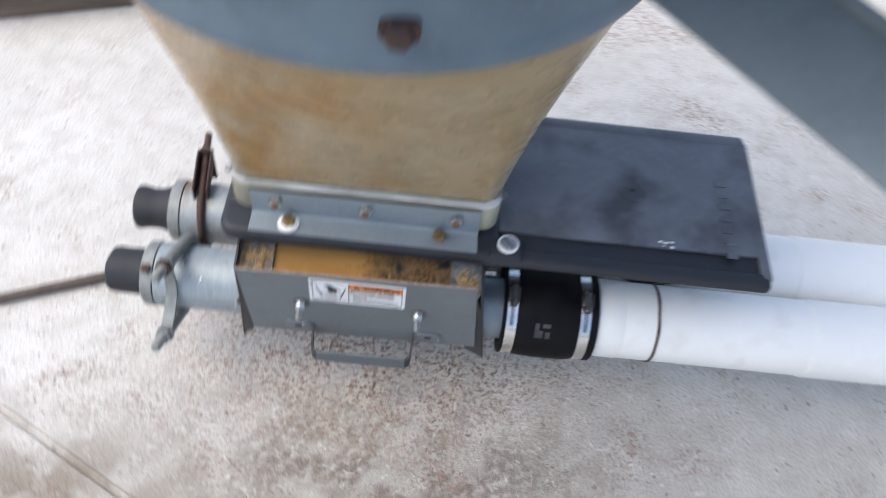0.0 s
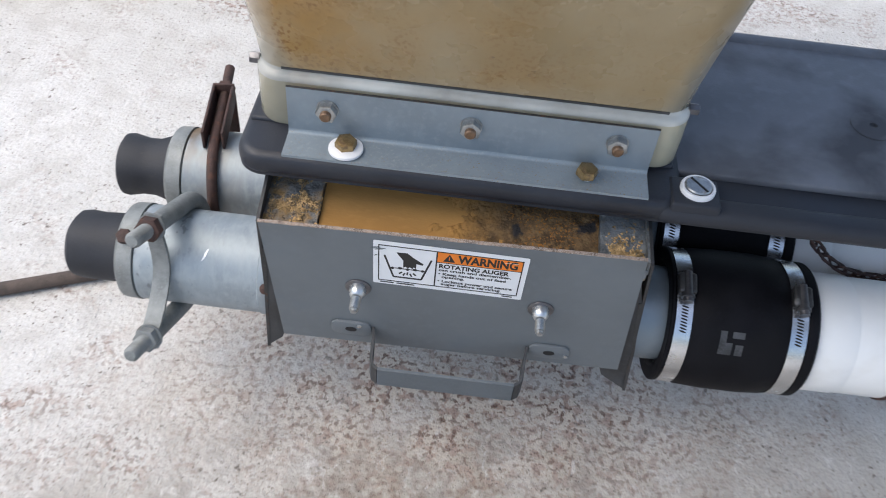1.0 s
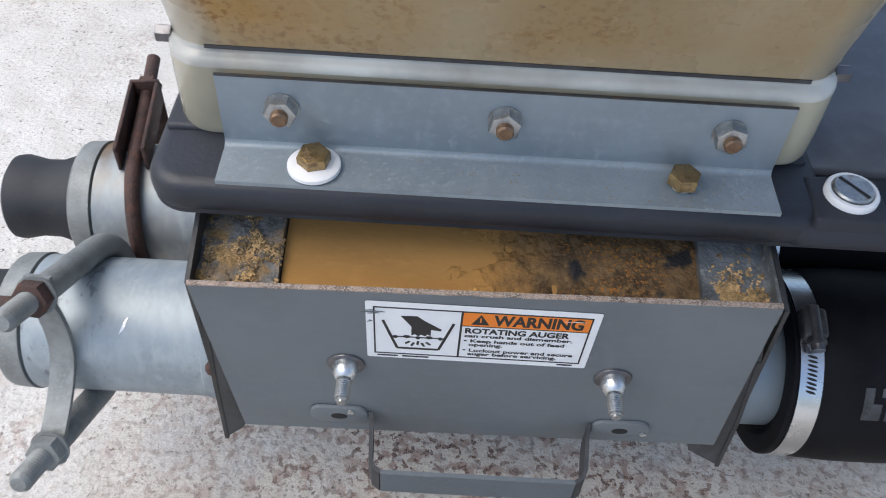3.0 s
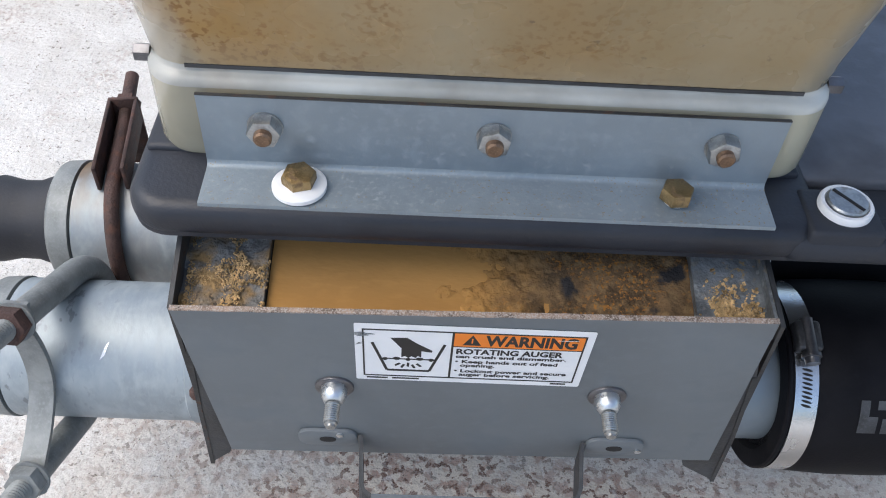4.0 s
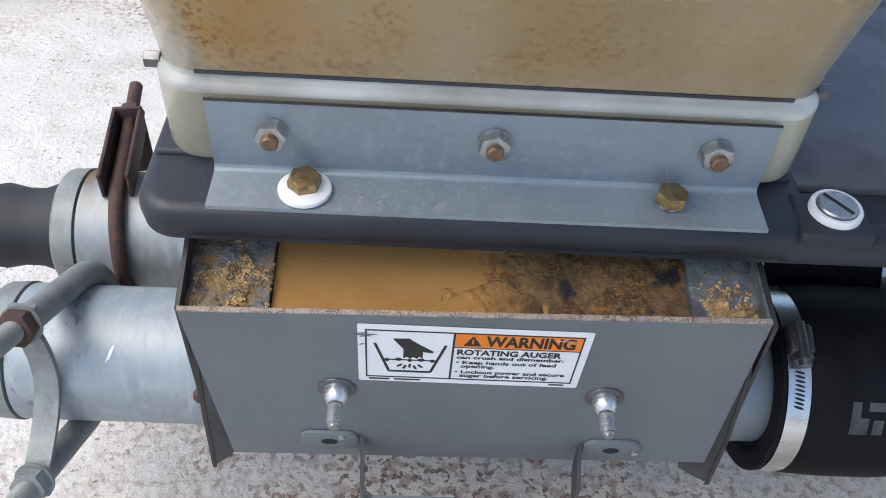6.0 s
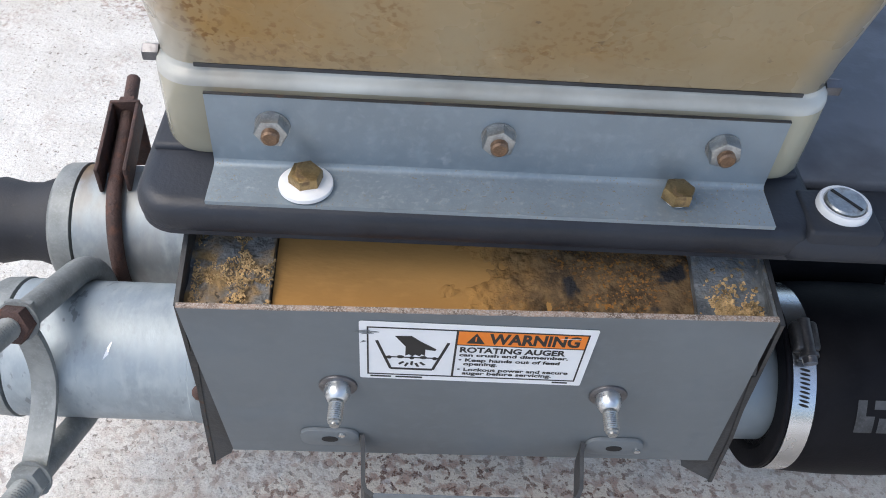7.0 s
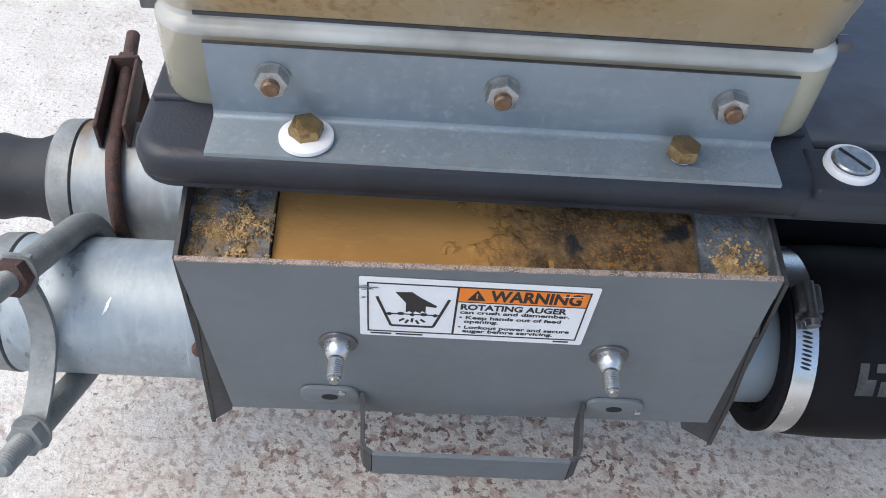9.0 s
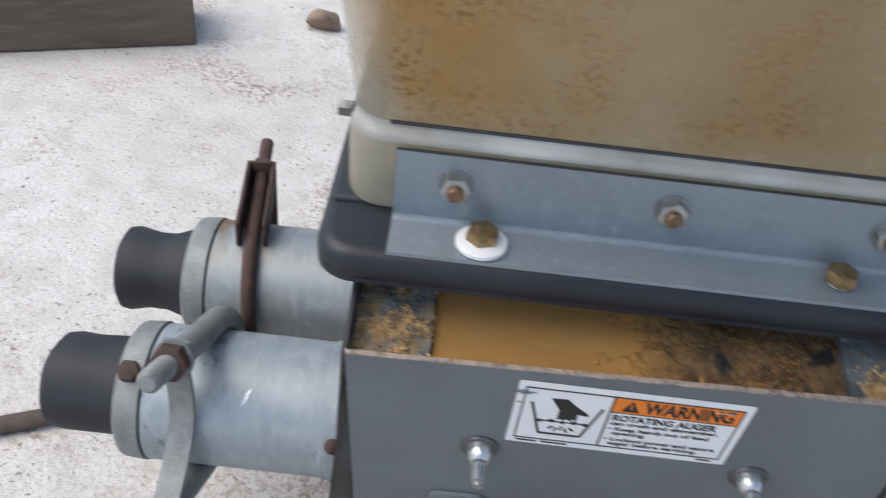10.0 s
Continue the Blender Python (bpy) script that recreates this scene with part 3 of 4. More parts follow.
# ---- tubes on both sides ----
for row, ty in enumerate(TUBE_Y):
    near = row == 0
    tube = thing("auger_tube", (X0, ty, TUBE_Z), "galvanised steel auger tube stub fixed to the boot box", "tube", "auger tubes")
    tb = (0.0, 0.0, 0.0)
    cb = -0.137 if near else -0.128     # inner edge of the collar
    part("sleeve", lathe([(cb + 0.002, TUBE_R - 0.002), (cb + 0.002, TUBE_R), (0.006, TUBE_R), (0.006, TUBE_R - 0.002)], "x", tb, 64), M_GALV if near else M_GALVRUST, tube, "" if near else "galvanised sleeve with brown rust stains")
    part("seam_band", lathe([(-0.018, TUBE_R), (-0.017, TUBE_R + 0.0012), (-0.0045, TUBE_R + 0.0012), (-0.0035, TUBE_R)], "x", tb, 64), M_GALV, tube)
    part("collar", lathe([(cb - 0.018, 0.030), (cb - 0.018, TUBE_R - 0.004), (cb - 0.016, TUBE_R - 0.001), (cb - 0.014, TUBE_R), (cb, TUBE_R + 0.001), (cb + 0.001, TUBE_R - 0.003)], "x", tb, 64), M_CAST, tube, "rough cast end collar")
    for a in (158, 235):
        p = (-0.009, math.cos(radians(a)) * (TUBE_R + 0.001), math.sin(radians(a)) * (TUBE_R + 0.001))
        bm = bmesh.new()
        bmesh.ops.create_uvsphere(bm, u_segments=12, v_segments=8, radius=0.0056, matrix=Matrix.Translation(p))
        part("bolt_head", bm, M_RUST, tube, "rusty bolt head")
    if near:
        a = radians(118)
        seat = Matrix.Translation((cb - 0.008, math.cos(a) * TUBE_R, math.sin(a) * TUBE_R)) @ Matrix.Rotation(a - math.pi / 2, 4, "X")
        part("collar_bolt", prism(hexagon(0.0075), -0.001, 0.0075, seat, 0.0012), M_RUST, tube, "rusty bolt in the cast collar")
        a = radians(128)
        # a bare scratch in the zinc
        bm = bmesh.new()
        rows = [[bm.verts.new((x + w, math.cos(a + d) * (TUBE_R + 0.0003), math.sin(a + d) * (TUBE_R + 0.0003))) for w in (-v, v)] for x, d, v in ((-0.066, -0.13, 0.0003), (-0.0675, -0.05, 0.0009), (-0.0685, 0.03, 0.0011), (-0.0705, 0.11, 0.0004))]
        for p, q in zip(rows, rows[1:]):
            bm.faces.new((p[0], p[1], q[1], q[0]))
        part("scratch", bm, M_ZINC, tube, "pale scratch in the zinc")
    cap = thing("rubber_end_cap", (X0 + cb - 0.011, ty, TUBE_Z), "worn dark rubber sleeve on the end of the auger tube", "rubber cap", "end caps")
    if near:
        prof = [(0.0, 0.020), (0.0, 0.0375), (-0.012, 0.0345), (-0.03, 0.0335), (-0.044, 0.034), (-0.051, 0.0325), (-0.054, 0.028), (-0.054, 0.01)]
    else:
        prof = [(0.0, 0.020), (0.0, 0.0375), (-0.008, 0.036), (-0.02, 0.031), (-0.031, 0.031), (-0.043, 0.0335), (-0.048, 0.0325), (-0.050, 0.029), (-0.050, 0.01)]
    part("sleeve", roughen(lathe([(p * (1.12 if near else 1.27), q) for p, q in prof], "x", (0, 0, 0), 48), 0.0012, 40, row), M_CAPRUB, cap)
    part("mouth_rim", roughen(lathe([(0.006, 0.030), (0.006, 0.0405), (0.002, 0.0415), (-0.006, 0.0395), (-0.009, 0.0372), (-0.009, 0.030)], "x", (0, 0, 0), 48), 0.0009, 60, row + 3), M_CAPRUB, cap, "flared mouth of the rubber sleeve")
    stub = thing("outlet_stub", (X1, ty, TUBE_Z), "galvanised outlet stub between the boot box and the coupling", "tube", "outlet stubs")
    part("sleeve", lathe([(0.0, TUBE_R - 0.003), (0.0, TUBE_R - 0.001), (0.062, TUBE_R - 0.001), (0.062, TUBE_R - 0.004)], "x", tb, 64), M_BRACKET, stub)
    part("flange", lathe([(0.046, TUBE_R - 0.001), (0.046, TUBE_R + 0.007), (0.050, TUBE_R + 0.008), (0.060, TUBE_R + 0.008), (0.060, TUBE_R - 0.001)], "x", tb, 64), M_CAST, stub)
    coup = thing("rubber_coupling", (0.197, ty, TUBE_Z), "black rubber pipe coupling held by two steel hose clamps", "coupling", "rubber couplings")
    L = 0.136
    prof = [(0.004, 0.050), (0.0, 0.053), (0.0, 0.0645), (0.001, 0.0658), (0.003, 0.0658), (0.004, 0.0645), (0.021, 0.0645), (0.024, 0.0665), (0.05, 0.068), (0.086, 0.068), (0.105, 0.0665),
            (0.108, 0.0645), (0.126, 0.0645), (0.127, 0.0655), (L - 0.002, 0.0655), (L, 0.064), (L, 0.0572), (L - 0.004, 0.0571)]
    part("sleeve", lathe(prof, "x", (0, 0, 0), 72), M_RUBBER, coup)
    # faded printed mark, a plain shape
    for a0, a1, x0, x1 in ((138, 157, 0.046, 0.052), (147, 157, 0.052, 0.058), (138, 143, 0.057, 0.068), (148, 157, 0.061, 0.068)) if near else ():
        bm = bmesh.new()
        pr = []
        for k in range(7):
            a = radians(a0 + (a1 - a0) * k / 6)
            pr.append([bm.verts.new((x, 0.0683 * math.cos(a), 0.0683 * math.sin(a))) for x in (x0, x1)])
        for a, b in zip(pr, pr[1:]):
            bm.faces.new((a[0], a[1], b[1], b[0]))
        part("printed_mark", bm, M_LOGO, coup, "faded grey printed mark")
    for x in (0.012, 0.117):
        band = part("hose_clamp", lathe([(x - 0.0075, 0.0646), (x - 0.0075, 0.0657), (x + 0.0075, 0.0657), (x + 0.0075, 0.0646)], "x", (0, 0, 0), 72, closed=True), M_STEELBAND, coup, "stainless worm-drive hose clamp band")
        ang = radians(107)

        def on_band(a, dr):
            return Matrix.Translation((x, (0.0657 + dr) * math.cos(a), (0.0657 + dr) * math.sin(a))) @ Matrix.Rotation(a - math.pi / 2, 4, "X")

        part("housing", slab(-0.0085, 0.0085, -0.0085, 0.012, -0.001, 0.0085, 0.0028, 3, m=on_band(ang, 0.0)), M_HOUSING, band, "dark steel screw housing")
        part("screw", lathe([(-0.0165, 0.0015), (-0.0170, 0.0045), (-0.0130, 0.0048), (-0.0128, 0.0062), (-0.0105, 0.0062), (-0.0100, 0.0045), (0.013, 0.0042), (0.013, 0.002)], "y", (0, 0, 0.006), 14), M_DARKSTEEL, band).matrix_local = on_band(ang, 0.0)
        slot = mesh_of(prism([(0.0033 * math.cos(math.pi * q / 6), 0.0008 * math.sin(math.pi * q / 6)) for q in range(12)], -0.0003, 0.0004), "slot", M_BLACK)
        for k in range(9):
            s = new("slot", slot)
            s.parent = band
            s.matrix_local = on_band(ang + radians(16 + 2.5 * k), 0.0002) @ Matrix.Rotation(radians(-14), 4, "Z")
    pipe = thing("feed_pipe", (0.325, ty, TUBE_Z), "white plastic feed pipe leading away from the coupling", "pipe", "feed pipes")
    part("pipe_body", lathe([(0.0, 0.053), (0.0, 0.0568), (0.004, 0.0571), (2.6, 0.0571), (2.6, 0.053)], "x", (0, 0, 0), 64), M_PVC, pipe)
    part("pipe_end", lathe([(0.006, 0.0571), (0.008, 0.0580), (0.046, 0.0580), (0.048, 0.0571)], "x", (0, 0, 0), 64), M_PVC, pipe)
    part("socket", lathe([(0.325, 0.0571), (0.327, 0.0590), (0.50, 0.0590), (0.502, 0.0571)], "x", (0, 0, 0), 64), M_PVC, pipe)
    if near:
        part("wire_tie", roughen(lathe([(0.094, 0.0575), (0.0945, 0.0592), (0.0975, 0.0592), (0.098, 0.0575)], "x", (0, 0, 0), 64), 0.0008, 60), M_RUST, pipe, "thin rusty wire tied round the pipe")


# ---- clamps on the tube stubs ----
def u_clamp(name, at, turn, rod_mat, saddle_mat, label, flip):
    """A U-bolt whose legs run along local -y at the top and the bottom of the tube, with a saddle strap and nuts."""
    ob = thing(name, at, label, "clamp", "tube clamps")
    ob.rotation_euler = (radians(flip), 0, radians(turn))
    r = TUBE_R + 0.0075
    pts = [(0, -0.118, r), (0, -0.06, r), (0, -0.03, r)]
    pts += [(0, r * math.sin(radians(a)), r * math.cos(radians(a))) for a in range(0, 181, 10)]
    pts += [(0, -0.03, -r), (0, -0.06, -r), (0, -0.112, -r)]
    part("u_bolt", rod([(0, -0.074, r)] + pts[1:-1] + [(0, -0.074, -r)], 0.0092, 18), rod_mat, ob)
    for s in (1, -1):
        turns = [(-0.070, 0.0072)] + [(-0.078 - 0.0012 * k, 0.0073 - 0.0007 * (k % 2)) for k in range(30)] + [(-0.1150, 0.005)]
        part("thread", lathe(turns, "y", (0, 0, s * r), 14), rod_mat, ob)
    # saddle: a strap bowed round the tube with straight ears
    ys = [(-0.0720 - 0.001, -0.066), (-0.0715, -0.056)]
    ys += [(-0.0505 - 0.0205 * abs(k / 8) ** 1.7, 0.048 * k / 8) for k in range(-8, 9)]
    ys += [(-0.0715, 0.056), (-0.0730, 0.066)]
    bm = ribbon([(z, y) for y, z in ys], -0.0080, 0.0080, 0.0036)
    bmesh.ops.transform(bm, matrix=Matrix(((0, 0, 1, 0), (0, 1, 0, 0), (1, 0, 0, 0), (0, 0, 0, 1))), verts=bm.verts)
    part("saddle", bm, saddle_mat, ob)
    for s in (1, -1):
        nut = prism(hexagon(0.0118), 0, 0.009, Matrix.Translation((0, -0.0770, s * r)) @ TO_FRONT, 0.001)
        part("nut", nut, M_RUST if s > 0 else rod_mat, ob, "rusty nut" if s > 0 else "")
        part("washer", prism(circle(0.0128), 0, 0.0018, Matrix.Translation((0, -0.0748, s * r)) @ TO_FRONT), saddle_mat, ob)
    return ob


near_clamp = u_clamp("tube_clamp", (-0.271, TUBE_Y[0], TUBE_Z), -4, M_CAST, M_CAST, "dull zinc U-bolt clamp round the auger tube, one nut rusty", -27)
far_clamp = thing("tube_clamp", (-0.266, TUBE_Y[1], TUBE_Z), "rust-brown U-bolt and channel clamp round the auger tube", "clamp", "tube clamps")
far_clamp.rotation_euler = (0, 0, radians(7))
r = TUBE_R + 0.0055
pts = [(0, 0.112, r + 0.006), (0, 0.05, r + 0.001), (0, 0.02, r)] + [(0, -r * math.sin(radians(a)), r * math.cos(radians(a))) for a in range(0, 181, 10)] + [(0, 0.03, -r), (0, 0.085, -r)]
part("u_bolt", rod(pts, 0.0055, 14), M_RUST, far_clamp)
for s in (-1, 1):
    part("channel_side", slab(s * 0.0100 - 0.0016, s * 0.0100 + 0.0016, -0.012, 0.068, r - 0.006, r + 0.016, 0.0012), M_RUST, far_clamp)
part("channel_web", slab(-0.0100, 0.0100, 0.006, 0.069, r - 0.0105, r - 0.0065, 0.001), M_RUST, far_clamp)
part("channel_end", slab(-0.0115, 0.0115, 0.068, 0.0715, r - 0.05, r + 0.016, 0.001), M_RUST, far_clamp)
part("nut", prism(hexagon(0.0105), 0, 0.009, Matrix.Translation((0, 0.0805, r + 0.003)) @ TO_FRONT, 0.001), M_RUST, far_clamp)

# ---- panel studs, handle and label ----
for x in (-0.0855, 0.076):
    stud = thing("panel_stud", (x, 0, 0), "shiny zinc stud with a domed nut on the panel", "bolt", "panel studs")
    stud.matrix_world = PANEL @ Matrix.Translation((x, -0.0825, 0))
    part("washer", prism(circle(0.0115), 0, 0.0016, bev=0.0005), M_DARKSTEEL, stud)
    part("nut", lathe([(0.0016, 0.0078), (0.004, 0.0080), (0.007, 0.0074), (0.0105, 0.0056), (0.0115, 0.004)], "z", (0, 0, 0), 18), M_ZINC, stud)
    prof = [(0.012, 0.002), (0.012, 0.0046)]
    for k in range(8):
        prof += [(0.013 + k * 0.0014, 0.0046), (0.0137 + k * 0.0014, 0.0040)]
    prof += [(0.0247, 0.0040), (0.0255, 0.003), (0.0268, 0.0028), (0.0272, 0.001)]
    part("thread", lathe(prof, "z", (0, 0, 0), 14), M_NUT, stud)

HX0, HX1 = -0.071, 0.072
yh, yo = YF + 0.0125, YF - 0.022
path = [(HX0 - 0.001, yh)]
path += [(HX0, yh - 0.006), (HX0 + 0.001, yo + 0.008), (HX0 + 0.003, yo + 0.003), (HX0 + 0.008, yo)]
path += [(HX1 - 0.008, yo), (HX1 - 0.003, yo + 0.003), (HX1 - 0.001, yo + 0.008), (HX1, yh - 0.006), (HX1 + 0.001, yh)]


def strap(points):
    bm = ribbon(points, 0.157, 0.181, 0.0026)
    for v in bm.verts:
        v.co.z += (v.co.y - yo) * 0.45
    return local(bm, box)


handle = part("handle", strap(path[4:6]), M_HANDLE, box, "bent strap steel pull handle")
# the sides are the same strap, coloured darker for the shade on them
part("side", strap(path[:5]), M_TABGREY, handle, "side of the strap, worn and with shade painted in")
part("side", strap(path[5:]), M_TABGREY, handle, "side of the strap, worn and with shade painted in")
for x, s in ((HX0, -1), (HX1, 1)):
    on_panel = Matrix.Translation(-box.location) @ PANEL @ Matrix.Translation((x + s * 0.022, -0.150, 0))
    part("tab", prism(rounded(-0.019, 0.019, -0.010, 0.011, 0.008, 5), 0.0005, 0.003, on_panel, 0.0006), M_GREY, handle)
    part("hole", prism([(px * 1.5, py) for px, py in circle(0.0036, 18)], 0.0026, 0.0034, on_panel), M_BLACK, handle)
    part("rivet", prism(circle(0.0022, 12), 0.003, 0.0042, on_panel @ Matrix.Translation((0.016 if s > 0 else 0.008, -0.002 if s > 0 else 0.007, 0))), M_ZINC, handle)

label = thing("warning_label", (0, 0, 0), "white and orange printed warning sticker with a scratched corner", "sticker")
label.matrix_world = PANEL @ Matrix.Translation((-0.0722, -0.0712, 0.0004)) @ Matrix.Rotation(radians(-0.2), 4, "Z") @ Matrix.Diagonal((1, 1.154, 1, 1))
LW, LH = 0.129, 0.052
part("backing", prism(rounded(0, LW, 0, LH, 0.0012, 3), 0, 0.0003), M_LABELWHITE, label)


def bar(x0, x1, y0, y1, mat=None, name="printed_line", z=0.0003):
    return part(name, slab(x0, x1, y0, y1, z, z + 0.0002), mat or M_LABELBLACK, label, smooth=None)


B = 0.0042
DIV = 0.0525
bar(B, LW - B, LH - B - 0.0009, LH - B)
bar(B, LW - B, B, B + 0.0009)
bar(B, B + 0.0009, B, LH - B)
bar(LW - B - 0.0009, LW - B, B, LH - B)
bar(DIV, DIV + 0.0012, B, LH - B)
part("orange_strip", slab(DIV + 0.0012, LW - B - 0.0009, LH - B - 0.0125, LH - B - 0.0009, 0.0003, 0.00045), M_LABELORANGE, label, "orange heading strip", None)
bar(DIV, LW - B, LH - B - 0.0132, LH - B - 0.0125)


def text(words, x0, x1, y0, h, mat, z=0.0005, bold=0.0):
    cu = bpy.data.curves.new("lettering", "FONT")
    cu.body, cu.size, cu.offset, cu.resolution_u = words, 1.0, bold, 3
    tmp = new("lettering", cu)
    bpy.context.view_layer.update()
    me = bpy.data.meshes.new_from_object(tmp.evaluated_get(bpy.context.evaluated_depsgraph_get()))
    bpy.data.objects.remove(tmp)
    co = np.empty(len(me.vertices) * 3)
    me.vertices.foreach_get("co", co)
    co = co.reshape(-1, 3)
    a, b = co.min(0), co.max(0)
    co[:, 0] = x0 + (co[:, 0] - a[0]) / (b[0] - a[0]) * (x1 - x0)
    co[:, 1] = y0 + co[:, 1] * h
    co[:, 2] = z
    me.vertices.foreach_set("co", co.ravel())
    me.materials.clear()
    me.materials.append(mat)
    ob = new("lettering", me)
    ob.parent = label
    return ob


text("WARNING", 0.0705, LW - 0.0085, LH - B - 0.0108, 0.0124, M_LABELBLACK, bold=0.038)
part("triangle", prism([(0.0585, LH - B - 0.011), (0.0685, LH - B - 0.011), (0.0635, LH - B - 0.0022)], 0.0004, 0.0006), M_LABELBLACK, label, smooth=None)
part("exclamation", slab(0.0631, 0.0639, LH - B - 0.0090, LH - B - 0.0050, 0.0006, 0.0007), M_LABELORANGE, label, smooth=None)
text("ROTATING AUGER", DIV + 0.003, LW - 0.0145, 0.0285, 0.0066, M_LABELBLACK, bold=0.038)
text("can crush and dismember.", DIV + 0.003, LW - 0.012, 0.0247, 0.0040, M_LABELBLACK, bold=0.035)
text("\u2022 Keep hands out of feed", DIV + 0.003, LW - 0.016, 0.0199, 0.0042, M_LABELBLACK, bold=0.03)
text("opening.", DIV + 0.006, DIV + 0.0255, 0.0163, 0.0042, M_LABELBLACK, bold=0.03)
text("\u2022 Lockout power and secure", DIV + 0.003, LW - 0.0095, 0.0108, 0.0042, M_LABELBLACK, bold=0.03)
text("auger before servicing.", DIV + 0.006, LW - 0.0185, 0.0072, 0.0042, M_LABELBLACK, bold=0.03)
bar(0.006, 0.018, 0.0018, 0.0030, name="print_bar")
bar(0.0205, 0.036, 0.0018, 0.0030, name="print_bar")
bar(LW - 0.017, LW - 0.008, 0.0018, 0.0030, name="print_bar")
# pictogram: a trough outline, a pointing shape above a wavy screw
G = [((0.0095, 0.036), (0.0175, 0.0105)), ((0.0175, 0.0105), (0.0415, 0.0105)), ((0.0415, 0.0105), (0.0490, 0.036)), ((0.0135, 0.0215), (0.0455, 0.0215))]
for (xa, ya), (xb, yb) in G:
    d = Vector((xb - xa, yb - ya)).normalized()
    nn = Vector((-d.y, d.x)) * (0.0008 if ya != 0.0215 else 0.0004)
    part("pictogram_line", prism([(xa + nn.x, ya + nn.y), (xa - nn.x, ya - nn.y), (xb - nn.x, yb - nn.y), (xb + nn.x, yb + nn.y)], 0.0003, 0.0005), M_LABELBLACK, label, smooth=None)
part("pictogram_shape", prism([(0.0195, 0.0405), (0.0285, 0.0410), (0.0335, 0.0365), (0.0425, 0.0300), (0.0420, 0.0285), (0.0365, 0.0295), (0.0365, 0.0235), (0.0345, 0.0250), (0.0335, 0.0230), (0.0310, 0.0245), (0.0295, 0.0228), (0.0275, 0.0245), (0.0255, 0.0232), (0.0255, 0.0315)], 0.0003, 0.0005), M_LABELBLACK, label, smooth=None)
for k in range(5):
    part("pictogram_dot", prism([(px * (1 + 0.5 * (k % 2)), py) for px, py in circle(0.0014, 10)], 0.0003, 0.0005, Matrix.Translation((0.0165 + 0.0064 * k, 0.0212 + 0.0006 * (k % 2), 0))), M_LABELBLACK, label, smooth=None)
for k in range(5):
    part("pictogram_dash", prism([(-0.0019, -0.0007), (0.0019, -0.0004), (0.0017, 0.0010), (-0.0015, 0.0007)], 0.0003, 0.0005, Matrix.Translation((0.0235 + 0.0030 * k, 0.0160 - 0.0014 * (k % 2), 0)) @ Matrix.Rotation(radians((35, 60, 80, 110, 130)[k]), 4, "Z")), M_LABELBLACK, label, smooth=None)
for x0, x1, y, w in ((-0.003, 0.011, 0.0425, 0.0007), (0.001, 0.008, 0.0415, 0.0006), (-0.001, 0.006, 0.0440, 0.0005), (0.0005, 0.004, 0.034, 0.0008), (LW - 0.020, LW - 0.008, 0.0440, 0.00015)):
    part("scratch", prism([(x0, y), (x1, y + w * 1.6), (x1 - 0.002, y + w * 2.4), (x0 + 0.001, y + w)], 0.0006, 0.0008), M_LABELWHITE if x0 > 0.02 else M_GREY, label, smooth=None)

# ---- slide gate: black moulded plate ----
gate = thing("slide_gate_plate", (0.17, 1.23, 0.355), "black moulded plastic slide gate plate with raised rims", "slide gate")
PX0, PX1, PY0, PY1, PT = -0.190, 0.531, 1.094, 1.366, 0.381
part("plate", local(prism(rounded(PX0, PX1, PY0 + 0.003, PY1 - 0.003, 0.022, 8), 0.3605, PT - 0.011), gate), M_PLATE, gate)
part("slide", local(slab(0.150, PX1 - 0.003, PY0 + 0.050, PY1 - 0.012, PT - 0.012, PT - 0.004, 0.0025, 3), gate), M_PLATETOP, gate, "flat top of the sliding plate, dust and sky sheen painted pale")


def rim(x0, x1, y0, y1, z0, z1, bev):
    return local(slab(x0, x1, y0, y1, z0, z1, bev, 4), gate)


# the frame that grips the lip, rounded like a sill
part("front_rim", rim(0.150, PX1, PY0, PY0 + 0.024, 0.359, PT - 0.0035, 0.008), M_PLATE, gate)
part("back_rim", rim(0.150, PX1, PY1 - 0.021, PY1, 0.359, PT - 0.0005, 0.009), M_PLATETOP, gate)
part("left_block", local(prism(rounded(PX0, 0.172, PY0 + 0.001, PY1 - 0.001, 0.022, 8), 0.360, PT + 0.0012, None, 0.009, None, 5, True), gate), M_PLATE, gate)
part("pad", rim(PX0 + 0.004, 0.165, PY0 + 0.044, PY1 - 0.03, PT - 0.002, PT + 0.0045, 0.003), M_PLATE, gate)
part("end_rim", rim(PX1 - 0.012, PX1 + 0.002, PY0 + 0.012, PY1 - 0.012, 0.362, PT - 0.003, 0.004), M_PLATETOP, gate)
part("step", rim(0.160, 0.200, PY0 + 0.002, PY0 + 0.036, 0.362, PT + 0.0025, 0.003), M_PLATE, gate)
bm = lathe([(0, 0.020), (0.0008, 0.020), (0.0018, 0.012), (0.0016, 0.0035), (-0.003, 0.003), (-0.003, 0.001)], "z", (0.355 - 0.17, 1.236 - 1.23, PT - 0.004 - 0.355), 28)
part("boss", bm, M_PLATETOP, gate)
for k in range(7):
    part("raised_mark", slab(0.475, 0.490, 1.135 + 0.021 * k, 1.135 + 0.021 * k + (0.006 if k % 2 else 0.011), PT - 0.0045, PT - 0.0020, 0.0006, 1, None, Matrix.Translation(-gate.location)), M_PLATETOP, gate)
bm = bmesh.new()
for k in range(9):
    bmesh.ops.create_icosphere(bm, subdivisions=1, radius=random.uniform(0.0009, 0.0026), matrix=Matrix.Translation((0.394 + random.gauss(0, 0.005), 1.150 + random.gauss(0, 0.003), PT - 0.003)) @ Matrix.Diagonal((1.3, 1, 0.4, 1)))
